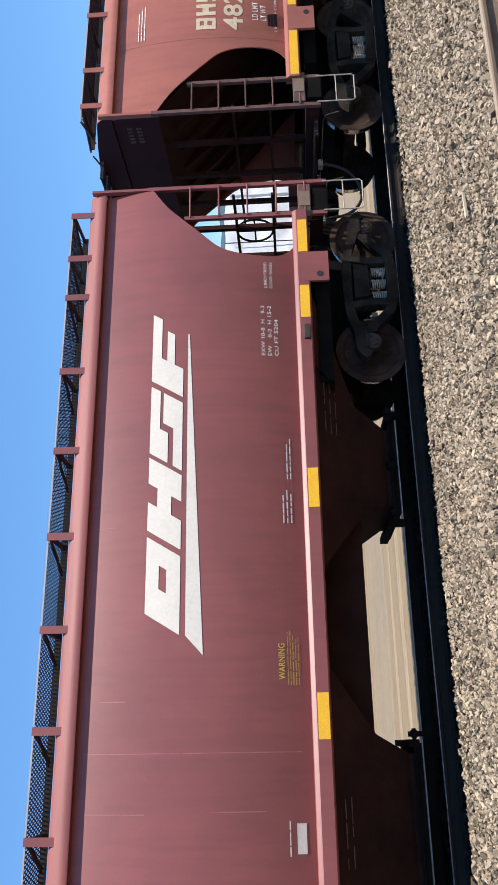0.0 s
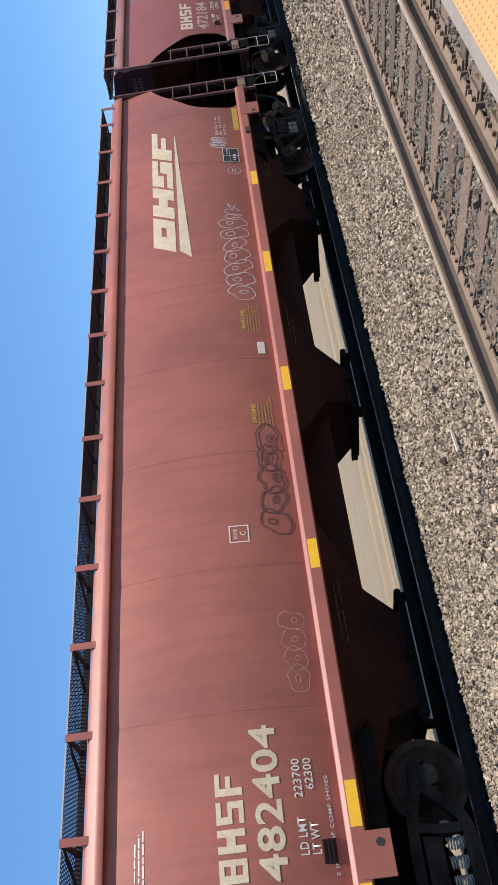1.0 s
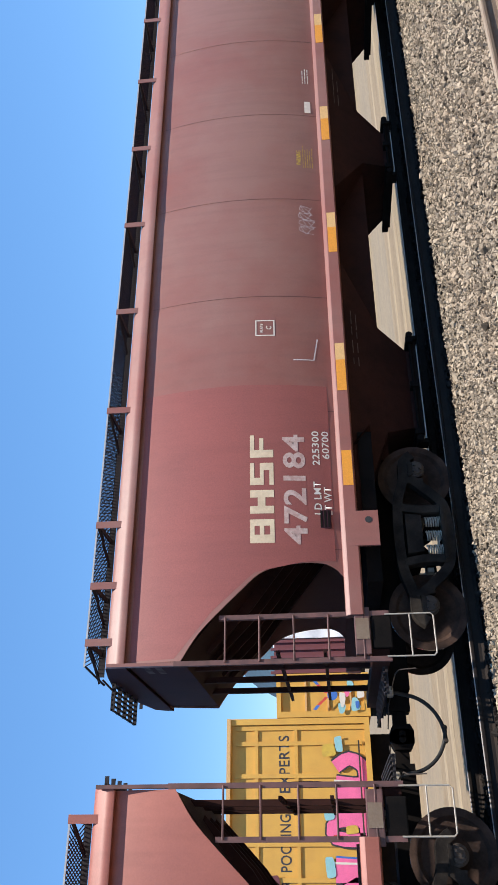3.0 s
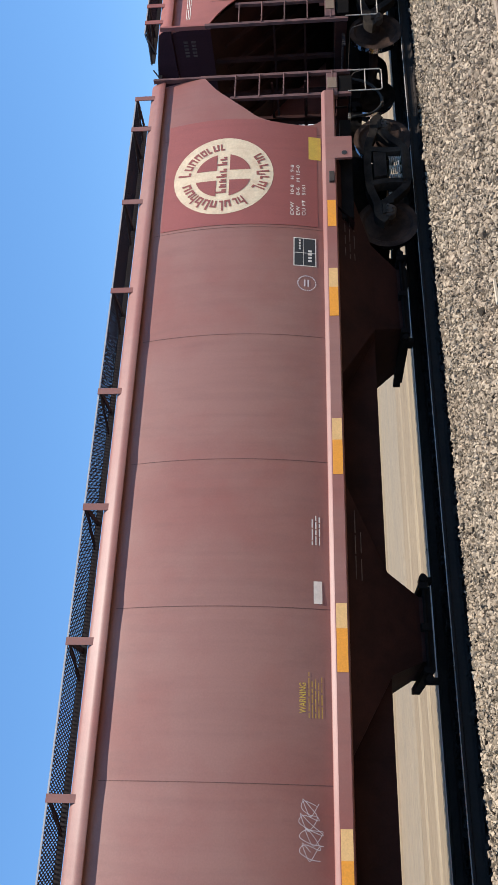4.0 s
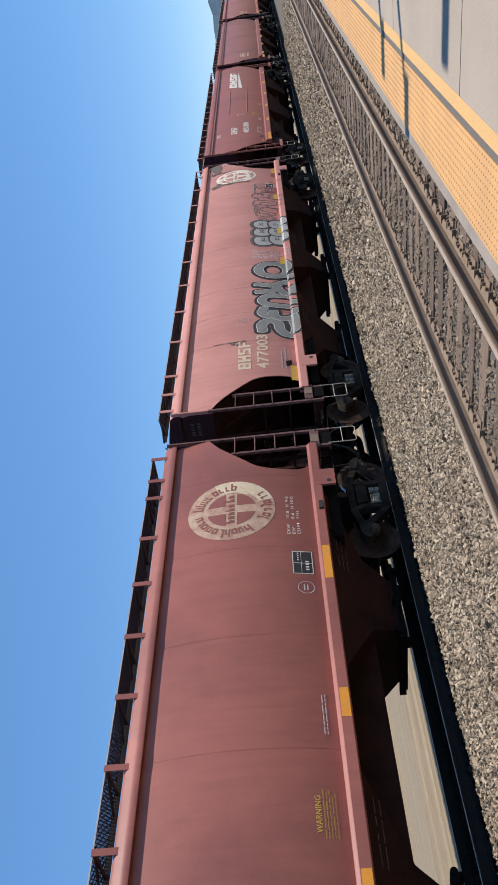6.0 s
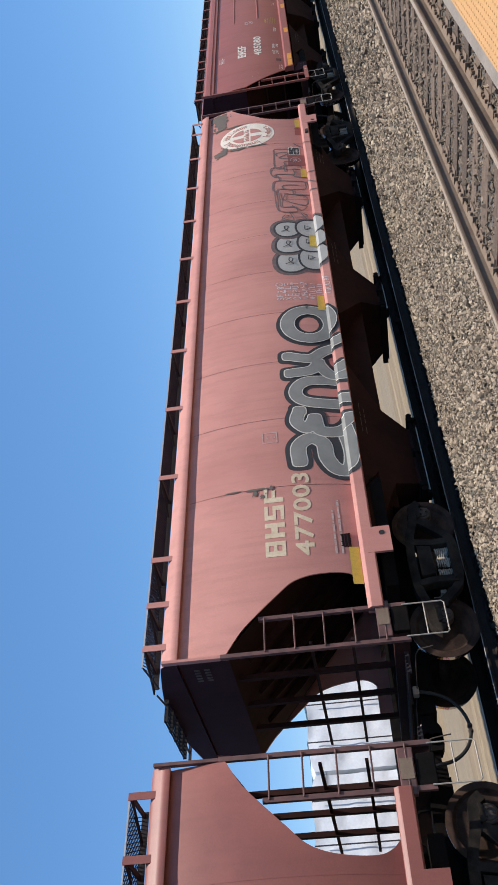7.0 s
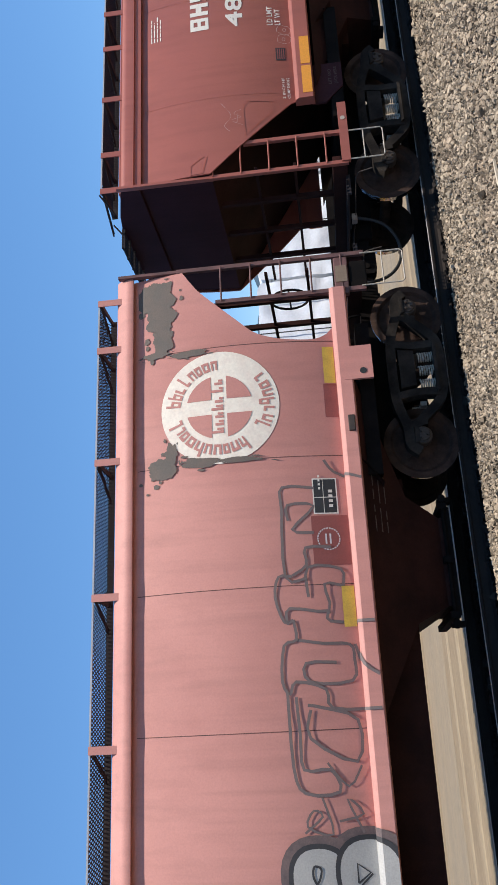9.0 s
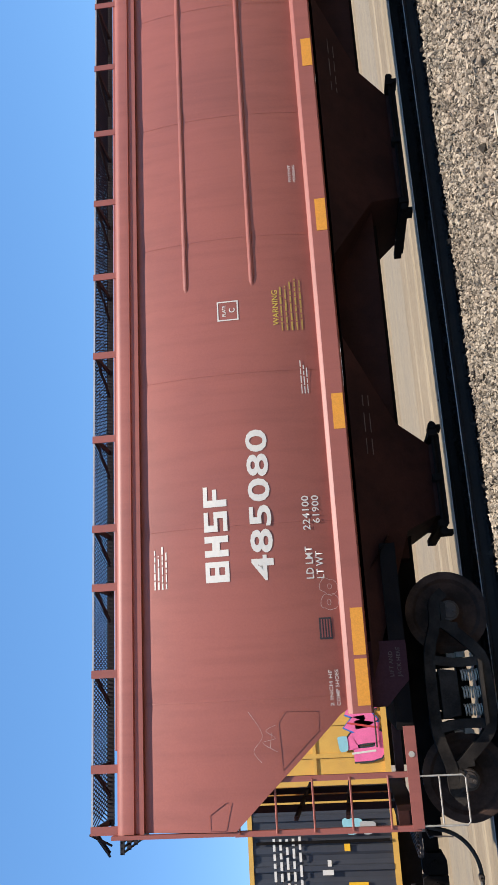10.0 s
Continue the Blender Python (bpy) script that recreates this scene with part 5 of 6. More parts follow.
    def lay_walkway():
        me = bpy.data.meshes.new("walkway")
        me.from_pydata(verts, [], faces)
        me.materials.append(M["grating"])
        w = shared("walkway", me, car)
        w["label"], w["kind"] = "dark open steel grating", "stuff"
    lay_walkway()
    verts, faces = [], []
    for k in range(int((L - 0.3) / 0.25)):
        bar(0.15 + 0.25 * k, 0.85, 0.15 + 0.25 * k, 1.44, 0.05)
    lay_walkway()
    xs = list(lead) + [supports[0] + supports[1] * k for k in range(20) if supports[0] + supports[1] * k < L - 1.3] + [L - 1.02, L - 0.31]
    for x in xs:
        bm = bmesh.new()
        v = [bm.verts.new((xx, y, z)) for xx in (x - 0.045, x + 0.045) for y, z in ((-1.472, 4.245 + drop), (-1.472, 4.608 + drop), (-1.460, 4.608 + drop), (-1.460, 4.245 + drop))]
        for q in ((0, 1, 5, 4), (1, 2, 6, 5), (2, 3, 7, 6), (3, 0, 4, 7), (0, 3, 2, 1), (4, 5, 6, 7)):
            bm.faces.new([v[i] for i in q])
        bmesh.ops.recalc_face_normals(bm, faces=bm.faces[:])
        br = part("bracket", bm, mat, car)
        b2 = bmesh.new()
        box(b2, x - 0.03, x + 0.03, -1.455, -0.84, 4.56 + drop, 4.585 + drop)
        for px, py in ((-0.02, -1.45), (0.02, -1.45)):
            tube(b2, [(x + px, py, 4.575 + drop), (x + px - 0.34, -0.87, 4.568 + drop)], 0.016, 4)
        part("brace", b2, M["grating"], br)
    for xa, xb in ((-0.34, 0.02), (L - 0.02, L + 0.2)):
        bm = bmesh.new()
        for k in range(int((xb - xa) / 0.06)):
            box(bm, xa + 0.06 * k, xa + 0.06 * k + 0.02, -0.6, 0.6, 4.45, 4.47)
        for y in (-0.6, -0.3, 0.0, 0.3, 0.58):
            box(bm, xa, xb, y, y + 0.02, 4.43, 4.48)
        part("crossover_board", bm, M["grating"], car, "dark grating over the coupling")["kind"] = "stuff"
    for y in (-1.44, -0.7):
        bm = bmesh.new()
        tube(bm, [(0.02, y, 4.58), (-0.14, y * 0.8, 4.42)], 0.014, 5)
        part("end_brace", bm, M["grating"], car)
    # hatch coaming on the roof crown
    part("hatch", boxed(0.8, L - 0.8, -0.42, 0.42, 4.48, 4.60, bevel=0.02), mat, car)
    # weld seams down the side
    for x in seams:
        bm = bmesh.new()
        quad(bm, x - 0.0045, x + 0.0045, SILL_T + 0.02, 4.05)
        curve_split(bm, 0.2)
        for v in bm.verts:
            v.co.y = side_y(v.co.z) + 0.006 - (0.0035 if v.co.x < x else 0.0015)
        part("weld_seam", bm, M["seam_grime"] if paint in ("brown", "pink") else mat, car)
    return car


def stripes(car, spans, mat, z0=1.300, z1=1.425):
    for a, b in spans:
        part("reflective_stripe", boxed(a, b, -1.6235, -1.6180, z0, z1), mat, car, "bright yellow-orange reflective strip")


def common_print(car, seed):
    """Faded small print on the sloping hopper sheets."""
    for k, (x, n) in enumerate(((4.1, 2), (9.4, 2), (14.3, 3))):
        bm = bmesh.new()
        rng = random.Random(seed * 7 + k)
        for r in range(n):
            a = x
            while a < x + 0.7:
                w = rng.uniform(0.08, 0.3)
                z0 = 1.16 - 0.07 * r
                bm.faces.new([bm.verts.new((px, -1.50 + (1.32 - pz) * 0.929 - 0.012, pz)) for px, pz in ((a, z0), (a + w, z0), (a + w, z0 + 0.012), (a, z0 + 0.012))])
                a += w + rng.uniform(0.02, 0.1)
        part("hopper_print", bm, M["chalk_dim"], car)["kind"] = "stuff"
    part("card_holder", boxed(L - 2.50, L - 2.30, -1.66, -1.616, 1.31, 1.39, bevel=0.008), M["bearing"], car, "small dark metal card holder")


def routing_board(car, x=1.62, z=1.60):
    part("routing_board", boxed(x, x + 0.24, side_y(z) - 0.03, side_y(z), z, z + 0.15, bevel=0.006), M["shade_soot"], car, "dark steel routing board")
    for k in range(3):
        part("board_bar", boxed(x + 0.01, x + 0.23, side_y(z) - 0.036, side_y(z) - 0.028, z + 0.02 + 0.045 * k, z + 0.04 + 0.045 * k), M["steel_dark_shade"], car)


def plate_box(car, x, z, mat, s=0.27):
    frame_box(car, x, x + s, z, z + s, 0.016, mat)
    letter(car, "PLATE", x + 0.06, x + s - 0.06, z + s * 0.60, z + s * 0.76, mat)
    letter(car, "C", x + s * 0.40, x + s * 0.62, z + s * 0.16, z + s * 0.44, mat)


def warning(car, x0, x1, z0, z1, mat, rows=4):
    w = x1 - x0
    letter(car, "WARNING", x0 + 0.1 * w, x0 + 0.75 * w, z1 - 0.075, z1, mat)
    bars(car, x0, x1, z0, z1 - 0.10, rows + 1, M["yellow_print"])


def data_board(car, x, z, w=0.52, h=0.33):
    patch(car, "data_board", [(x, z), (x + w, z), (x + w, z + h), (x, z + h)], M["green_board"], 0.004, "dark inspection board")
    frame_box(car, x, x + w, z, z + h, 0.014, M["white_paint"])
    bm = bmesh.new()
    quad(bm, x + 0.45 * w, x + 0.47 * w, z, z + h)
    quad(bm, x, x + w, z + 0.56 * h, z + 0.58 * h)
    for k in range(4):
        quad(bm, x + 0.08 + 0.06 * k, x + 0.115 + 0.06 * k, z + 0.2 * h, z + 0.36 * h)
        quad(bm, x + 0.30 + 0.05 * k, x + 0.33 + 0.05 * k, z + 0.68 * h, z + 0.76 * h)
    part("board_marks", on_side(bm, 0.009), M["white_paint"], car)
    # a round stencil beside it
    bm = bmesh.new()
    cx, cz = x - 0.30, z + 0.14
    for r0, r1, n in ((0.135, 0.12, 26),):
        for k in range(n):
            a, b = 2 * math.pi * k / n, 2 * math.pi * (k + 0.7) / n
            poly(bm, [(cx + r * math.cos(t), cz + r * math.sin(t)) for r, t in ((r0, a), (r0, b), (r1, b), (r1, a))])
    quad(bm, cx - 0.06, cx + 0.06, cz + 0.02, cz + 0.04)
    quad(bm, cx - 0.06, cx + 0.06, cz - 0.03, cz - 0.01)
    part("round_stencil", on_side(bm), M["chalk"], car)


def size_block(car, x1, z1, lines, mat, w=0.75, h=0.26):
    n = len(lines)
    for i, s in enumerate(lines):
        zt = z1 - i * h / n
        k = len(s) / max(len(q) for q in lines)
        letter(car, s, x1 - w, x1 - w + w * k, zt - 0.62 * h / n, zt, mat)


def weights(car, x0, x1, z0, z1, ld, lt, mat):
    w, h = x1 - x0, z1 - z0
    letter(car, "LD LMT", x0, x0 + 0.38 * w, z0 + 0.58 * h, z1, mat)
    letter(car, "LT WT", x0, x0 + 0.32 * w, z0, z0 + 0.42 * h, mat)
    letter(car, ld, x0 + 0.58 * w, x1, z0 + 0.58 * h, z1, mat)
    letter(car, lt, x0 + 0.66 * w, x1, z0, z0 + 0.42 * h, mat)


def end_print(car, mat):
    """Small bars on the shaded end sheet."""
    bm = bmesh.new()
    for r in range(2):
        for k in range(5):
            y = -1.25 + 0.07 * k
            bm.faces.new([bm.verts.new((0.03, yy, z)) for yy, z in ((y, 3.85 - 0.14 * r), (y + 0.045, 3.85 - 0.14 * r), (y + 0.045, 3.93 - 0.14 * r), (y, 3.93 - 0.14 * r))])
    part("end_print", bm, mat, car)["kind"] = "stuff"


STR_B = ((0.53, 1.39), (1.92, 2.39), (5.02, 5.46), (8.14, 8.64), (10.97, 11.53), (13.63, 14.08))


# car with a white slanted emblem on dark maroon
def car_a():
    x0 = -10.63
    c = hopper_car(x0, "maroon", "round", "dark maroon covered hopper car with a large white slanted emblem", openings=((4.60, 7.30), (10.73, 13.30)), seams=(), truck_in=1.36, pad_in=0.02, supports=(1.93, 1.11))
    stripes(c, [(L - b, L - a) for a, b in ((0.67, 1.18), (1.70, 2.18), (4.25, 4.74), (6.84, 7.32), (9.6, 10.1), (12.4, 12.9))], M["reflector"])
    slanted_logo(c, 12.06, 15.98, 3.36, 2.68, M["white_paint"])
    for i, s in enumerate(("EXW 10-8  H   9-3", "EW    8-2  H 15-2", "CU FT 5204")):
        letter(c, s, 15.32, 16.05 if i < 2 else 15.85, 1.90 - 0.085 * i, 1.95 - 0.085 * i, M["white_paint"])
    for i, s in enumerate(("2 INCH TREAD", "COND. SHOES")):
        letter(c, s, 16.32, 16.72, 1.86 - 0.075 * i, 1.90 - 0.075 * i, M["white_paint"])
    # Pale strips painted to stand for light caught by the weld lines.
    for x, za, zb in ((10.56, 1.60, 4.02), (9.96, 3.30, 3.98), (13.1, 3.75, 4.02), (11.1, 3.55, 3.85), (9.98, 2.0, 2.6)):
        patch(c, "scuff", [(x - 0.006, za), (x + 0.006, za), (x + 0.004, zb), (x - 0.004, zb)], M["seam_glint"], 0.002, "pale line painted for the glint along a weld")
    warning(c, 11.25, 11.85, 1.59, 1.84, M["yellow_paint"])
    frame_box(c, 9.57, 9.86, 1.59, 1.69, 0.012, M["white_paint"])
    patch(c, "sticker", [(9.57, 1.59), (9.86, 1.59), (9.86, 1.69), (9.57, 1.69)], M["bone_paint"])
    bars(c, 9.55, 9.95, 1.73, 1.77, 1, M["white_paint"])
    bars(c, 13.1, 13.55, 1.60, 1.74, 3, M["chalk"])
    bars(c, 13.65, 14.25, 1.60, 1.68, 2, M["chalk"])
    return c, x0


def car_b():
    x0 = 8.75
    c = hopper_car(x0, "brick", "round", "brick red covered hopper car with cream emblem and scrawled graffiti", pad_in=0.1)
    stripes(c, STR_B, M["reflector"])
    slanted_logo(c, 12.15, 16.14, 3.41, 2.70, M["cream_paint"])
    reporting_blocks(c, 1.50, 2.64, 2.54, 2.84, M["cream_paint"])
    letter(c, "482404", 1.50, 3.10, 2.12, 2.42, M["cream_paint"])
    weights(c, 1.72, 2.70, 1.76, 1.98, "223700", "62300", M["white_paint"])
    letter(c, "2 INCH HF COMP SHOES", 1.5, 2.5, 1.60, 1.64, M["chalk"])
    bars(c, 1.45, 2.20, 3.62, 3.76, 3, M["white_paint"])
    plate_box(c, 5.56, 2.18, M["white_paint"])
    warning(c, 9.60, 10.35, 1.62, 1.96, M["yellow_paint"])
    warning(c, 7.55, 8.15, 1.62, 1.96, M["yellow_paint"])
    patch(c, "sticker", [(9.1, 1.62), (9.37, 1.62), (9.37, 1.74), (9.1, 1.74)], M["bone_paint"])
    data_board(c, 14.66, 1.60)
    size_block(c, 16.45, 2.03, ("EXW 10-8  H  9-8", "EW    8-6  H 15-0", "CU FT 5161"), M["white_paint"])
    patch(c, "yellow_patch", [(15.9, 1.51), (16.83, 1.51), (16.83, 1.63), (15.9, 1.63)], M["yellow_paint"])
    bubbles(c, 10.45, 12.75, 1.62, 2.16, 7, 0.014, M["chalk"], 3)
    scribble(c, 12.7, 13.2, 1.72, 2.05, 1, 0.010, M["chalk"], 4)
    bubbles(c, 5.67, 7.5, 1.58, 2.0, 5, 0.026, M["marker"], 5)
    bubbles(c, 3.5, 4.5, 1.60, 1.94, 4, 0.006, M["faded_white"], 8)
    scribble(c, 15.2, 15.6, 1.82, 2.20, 2, 0.014, M["chalk"], 9)
    return c, x0


def car_c():
    x0 = 28.05
    c = hopper_car(x0, "brown", "round", "faded brown hopper car with red repainted ends and round emblem", truck_in=1.66, pad_in=0.38, brake_wheel=False, supports=(1.81, 1.70))
    stripes(c, [(x - x0, y - x0) for x, y in ((30.19, 30.68), (31.58, 32.07), (33.97, 34.45), (36.31, 36.8), (38.72, 39.2), (41.11, 41.6), (42.7, 43.2))], M["reflector_dull"])
    stripes(c, [(x - x0, y - x0) for x, y in ((32.07, 32.34), (34.45, 34.74), (36.8, 37.09), (39.2, 39.51), (41.6, 41.93))], M["pale_orange"])
    patch(c, "red_panel", [(1.20, 1.57), (3.68, 1.57), (3.70, 2.8), (3.68, 4.05), (0.06, 4.05), (0.06, 3.5), (0.60, 3.05), (1.05, 2.55), (1.18, 1.95)], M["red_patch"], 0.002, "fresher red paint")
    patch(c, "red_panel", [(14.75, 1.57), (16.82, 1.57), (16.82, 2.0), (16.92, 2.5), (16.95, 3.0), (16.95, 3.95), (14.75, 3.95)], M["red_patch"], 0.002, "fresher red paint")
    round_logo(c, 15.74, 3.02, 0.78, M["cream_paint"], M["red_patch"], 1)
    reporting_blocks(c, 1.40, 2.96, 2.30, 2.60, M["cream_paint"])
    letter(c, "472184", 1.40, 2.92, 1.89, 2.18, M["faded_white"])
    weights(c, 1.80, 2.98, 1.58, 1.80, "225300", "60700", M["white_paint"])
    plate_box(c, 4.50, 2.25, M["white_paint"])
    warning(c, 7.78, 8.28, 1.57, 1.85, M["yellow_paint"])
    bars(c, 9.78, 10.2, 1.57, 1.70, 3, M["white_paint"])
    patch(c, "sticker", [(9.06, 1.58), (9.33, 1.58), (9.33, 1.68), (9.06, 1.68)], M["bone_paint"])
    data_board(c, 14.0, 1.60)
    size_block(c, 15.95, 1.98, ("EXW    10-8   H  9-8", "EW      8-6   H 15-0", "CU FT   5161"), M["white_paint"], w=1.0)
    patch(c, "yellow_patch", [(16.1, 1.51), (16.58, 1.51), (16.58, 1.70), (16.1, 1.70)], M["yellow_paint"])
    scribble(c, 6.4, 6.95, 1.60, 1.86, 2, 0.006, M["chalk"], 12)
    bm = bmesh.new()
    ribbon(bm, [(4.1, 2.0), (4.1, 1.72), (4.45, 1.66)], 0.018)
    part("scribble", on_side(bm), M["chalk"], c)
    return c, x0


def car_d():
    x0 = 47.38
    c = hopper_car(x0, "oxide", "round", "oxide red covered hopper car with a worn round emblem", brake_wheel=False, supports=(1.97, 1.114), lead=(0.30, 0.75))
    stripes(c, [(x - x0, y - x0) for x, y in ((49.4, 50.0), (53.82, 54.32), (56.19, 56.67), (58.65, 59.11), (61.2, 61.95))], M["reflector_dull"])
    round_logo(c, 15.72, 2.95, 0.79, M["worn_cream"], CAR_PAINT["oxide"], 2)
    for turn0, turn1, inner in ((24, -38, 0.60), (-38, -72, 0.66)):
        arc = [radians(turn0 + (turn1 - turn0) * k / 8) for k in range(9)]
        patch(c, "brighter_sector", [(15.72 + 0.79 * math.cos(a), 2.95 + 0.79 * math.sin(a)) for a in arc] + [(15.72 + 0.79 * inner * math.cos(a), 2.95 + 0.79 * inner * math.sin(a)) for a in arc[::-1]], M["cream_paint"], 0.006)
    reporting_blocks(c, 1.66, 3.22, 2.32, 2.63, M["cream_paint"])
    letter(c, "478470", 1.66, 3.15, 1.89, 2.18, M["faded_white"])
    weights(c, 1.74, 2.98, 1.60, 1.82, "224300", "61700", M["white_paint"])
    plate_box(c, 4.93, 2.15, M["white_paint"])
    warning(c, 9.70, 10.42, 1.60, 1.88, M["yellow_paint"])
    warning(c, 7.35, 8.10, 1.60, 1.88, M["yellow_paint"])
    patch(c, "sticker", [(8.72, 1.61), (9.0, 1.61), (9.0, 1.71), (8.72, 1.71)], M["faded_white"])
    bars(c, 11.1, 11.8, 1.60, 1.68, 2, M["chalk"])
    bars(c, 6.2, 6.9, 1.60, 1.68, 3, M["chalk"])
    data_board(c, 14.05, 1.60)
    size_block(c, 16.0, 1.98, ("EXW    10-8   H  9-8", "EW      8-6   H 15-0", "CU FT   5161"), M["white_paint"], w=1.0)
    bars(c, 0.25, 1.2, 3.76, 3.86, 3, M["white_paint"])
    bm = bmesh.new()
    ribbon(bm, [(0.58, 3.0), (0.62, 3.42), (0.9, 3.42), (1.75, 2.72)], 0.014)
    part("gusset_seam", on_side(bm, 0.010), CAR_PAINT["oxide"], c)
    return c, x0


def fat_stroke(car, strokes, w, base=0.0):
    """A fat sprayed figure: black edge, pale line, grey fill, laid over the sheet and the sill."""
    e = new("sprayed_shape")
    e.parent = car
    for grow, mat, lift in ((0.19, M["black_paint"], 0.003), (0.035, M["white_paint"], 0.0065), (0.0, M["grey_paint"], 0.009)):
        for k, pts in enumerate(strokes):
            bm = bmesh.new()
            path = smooth_path(pts)
            ribbon(bm, path, w + grow)
            for q in (path[0], path[-1]):
                blob_shape(bm, q[0], q[1], (w + grow) / 2, (w + grow) / 2, 0.0006, 3.2, 16)
            part("layer", on_side(bm, (base * 0.5 if grow < 0.1 else 0) + lift + 0.0005 * k, True), mat, e)


# sprayed capitals as strokes in a unit cell
SPRAY_STROKES = {
    "S": [[(0.9, 0.9), (0.4, 1.0), (0.1, 0.75), (0.8, 0.4), (0.7, 0.05), (0.1, 0.1)]],
    "F": [[(0.1, 0), (0.15, 1), (0.9, 1)], [(0.1, 0.5), (0.7, 0.55)]],
    "2": [[(0.1, 0.8), (0.4, 1.0), (0.8, 0.8), (0.5, 0.4), (0.1, 0.0), (0.9, 0.0)]],
    "8": [[(0.5, 0.5), (0.15, 0.75), (0.5, 1.0), (0.85, 0.75), (0.15, 0.25), (0.5, 0.0), (0.85, 0.25), (0.5, 0.5)]],
    "O": [[(0.5, 1.1), (0.0, 0.85), (0.0, 0.2), (0.5, -0.05), (1.05, 0.2), (1.05, 0.85), (0.5, 1.1)], [(0.42, 0.5), (0.6, 0.55)]],
    "X": [[(0.05, 0.0), (0.9, 1.0)], [(0.05, 0.95), (0.9, 0.05)]],
    "T": [[(0.5, 0.0), (0.5, 1.0)], [(0.0, 1.0), (1.0, 1.0)]],
    "L": [[(0.15, 1.0), (0.1, 0.0), (0.9, 0.0)]],
    "E": [[(0.9, 1.0), (0.1, 1.0), (0.1, 0.0), (0.95, 0.0)], [(0.1, 0.5), (0.75, 0.5)]],
    "D": [[(0.1, 0.0), (0.1, 1.0), (0.6, 0.95), (0.9, 0.5), (0.6, 0.05), (0.1, 0.0)]],
    "P": [[(0.1, 0.0), (0.1, 1.0), (0.7, 0.95), (0.8, 0.65), (0.1, 0.5)]],
    "U": [[(0.1, 1.0), (0.1, 0.3), (0.45, 0.0), (0.85, 0.3), (0.85, 1.0)]],
}


def car_e():
    x0 = 66.4
    c = hopper_car(x0, "pink", "round", "sun-faded pink hopper car with grey graffiti and peeling round emblem", seams=NARROW_SEAMS, truck_in=1.52, supports=(1.81, 1.70))
    for a, b in ((0.95, 1.6), (7.5, 8.0), (9.9, 10.4), (13.2, 13.66), (16.2, 16.7)):
        patch(c, "yellow_patch", [(a, 1.50), (b, 1.50), (b, 1.64), (a, 1.64)], M["yellow_paint"], 0.034)
    round_logo(c, 15.97, 2.97, 0.755, M["bone_paint"], CAR_PAINT["pink"], 4)
    reporting_blocks(c, 1.48, 2.86, 2.54, 2.84, M["cream_paint"])
    letter(c, "477003", 1.48, 3.11, 2.12, 2.40, M["cream_paint"])
    bars(c, 1.5, 2.53, 1.66, 1.84, 2, M["faded_white"])
    plate_box(c, 3.84, 2.58, M["faded_white"], 0.25)
    data_board(c, 14.52, 1.60, 0.44, 0.29)
    patch(c, "dark_patch", [(13.91, 1.50), (14.5, 1.50), (14.5, 1.93), (13.91, 1.93)], M["red_patch"], 0.0035)
    patch(c, "dark_patch", [(16.2, 1.50), (15.75, 1.50), (15.75, 1.66), (16.2, 1.66)], M["red_patch"], 0.0035)
    # peeled paint along two seams and at the corner
    def peeled(cx, cz, rx, rz, seed, mat=M["bare_steel"], lift=0.010):
        rng = random.Random(seed)
        bm = bmesh.new()
        spots = [(cx, cz, 0.85, 72)] + [(cx + rx * rng.uniform(-1.5, 1.5), cz + rz * rng.uniform(-1.3, 1.3), rng.uniform(0.06, 0.2), 18) for _ in range(7)]
        for ox, oz, size, n in spots:
            pts = []
            for k in range(n):
                a = 2 * math.pi * k / n
                u, w = math.cos(a), math.sin(a)
                g = 1 + 0.42 * noise.noise((1.6 * u + seed, 1.6 * w, 0)) + 0.20 * noise.noise((5 * u + seed, 5 * w, 2)) + 0.08 * noise.noise((14 * u + seed, 14 * w, 5))
                pts.append((min(17.93, ox + rx * size * g * u), min(4.04, oz + rz * size * g * w)))
            poly(bm, pts, 0.0004 * len(bm.faces))
        part("peeled_patch", on_side(bm, lift), mat, c, "bare grey peeled paint")
    for k, q in enumerate(((17.66, 3.80, 0.34, 0.30), (17.35, 3.72, 0.30, 0.22), (17.02, 3.70, 0.24, 0.17), (15.22, 3.72, 0.20, 0.22), (15.42, 3.60, 0.14, 0.10), (15.26, 3.25, 0.07, 0.30), (15.25, 2.75, 0.045, 0.34),
                           (16.75, 3.35, 0.05, 0.32), (16.80, 3.80, 0.06, 0.20), (2.84, 2.95, 0.028, 0.22), (2.76, 2.98, 0.06, 0.05), (2.86, 3.35, 0.018, 0.16), (2.68, 2.86, 0.05, 0.045), (2.84, 2.72, 0.05, 0.035))):
        peeled(*q, k)
    # five fat sprayed shapes that run on over the sill
    fat_stroke(c, [[(3.37, 2.24), (3.70, 2.24), (3.88, 2.04), (3.75, 1.84), (3.42, 1.80), (3.18, 1.66), (3.20, 1.46), (3.56, 1.40), (3.94, 1.45)]], 0.235, 0.0)
    fat_stroke(c, [[(4.56, 2.18), (4.30, 2.24), (4.12, 2.07), (4.36, 1.94)], [(4.36, 1.93), (4.06, 1.86), (4.04, 1.56), (4.22, 1.34)]], 0.215, 0.008)
    fat_stroke(c, [[(5.32, 1.24), (5.34, 1.98), (5.06, 2.22), (4.78, 2.02), (4.70, 1.24)]], 0.215, 0.016)
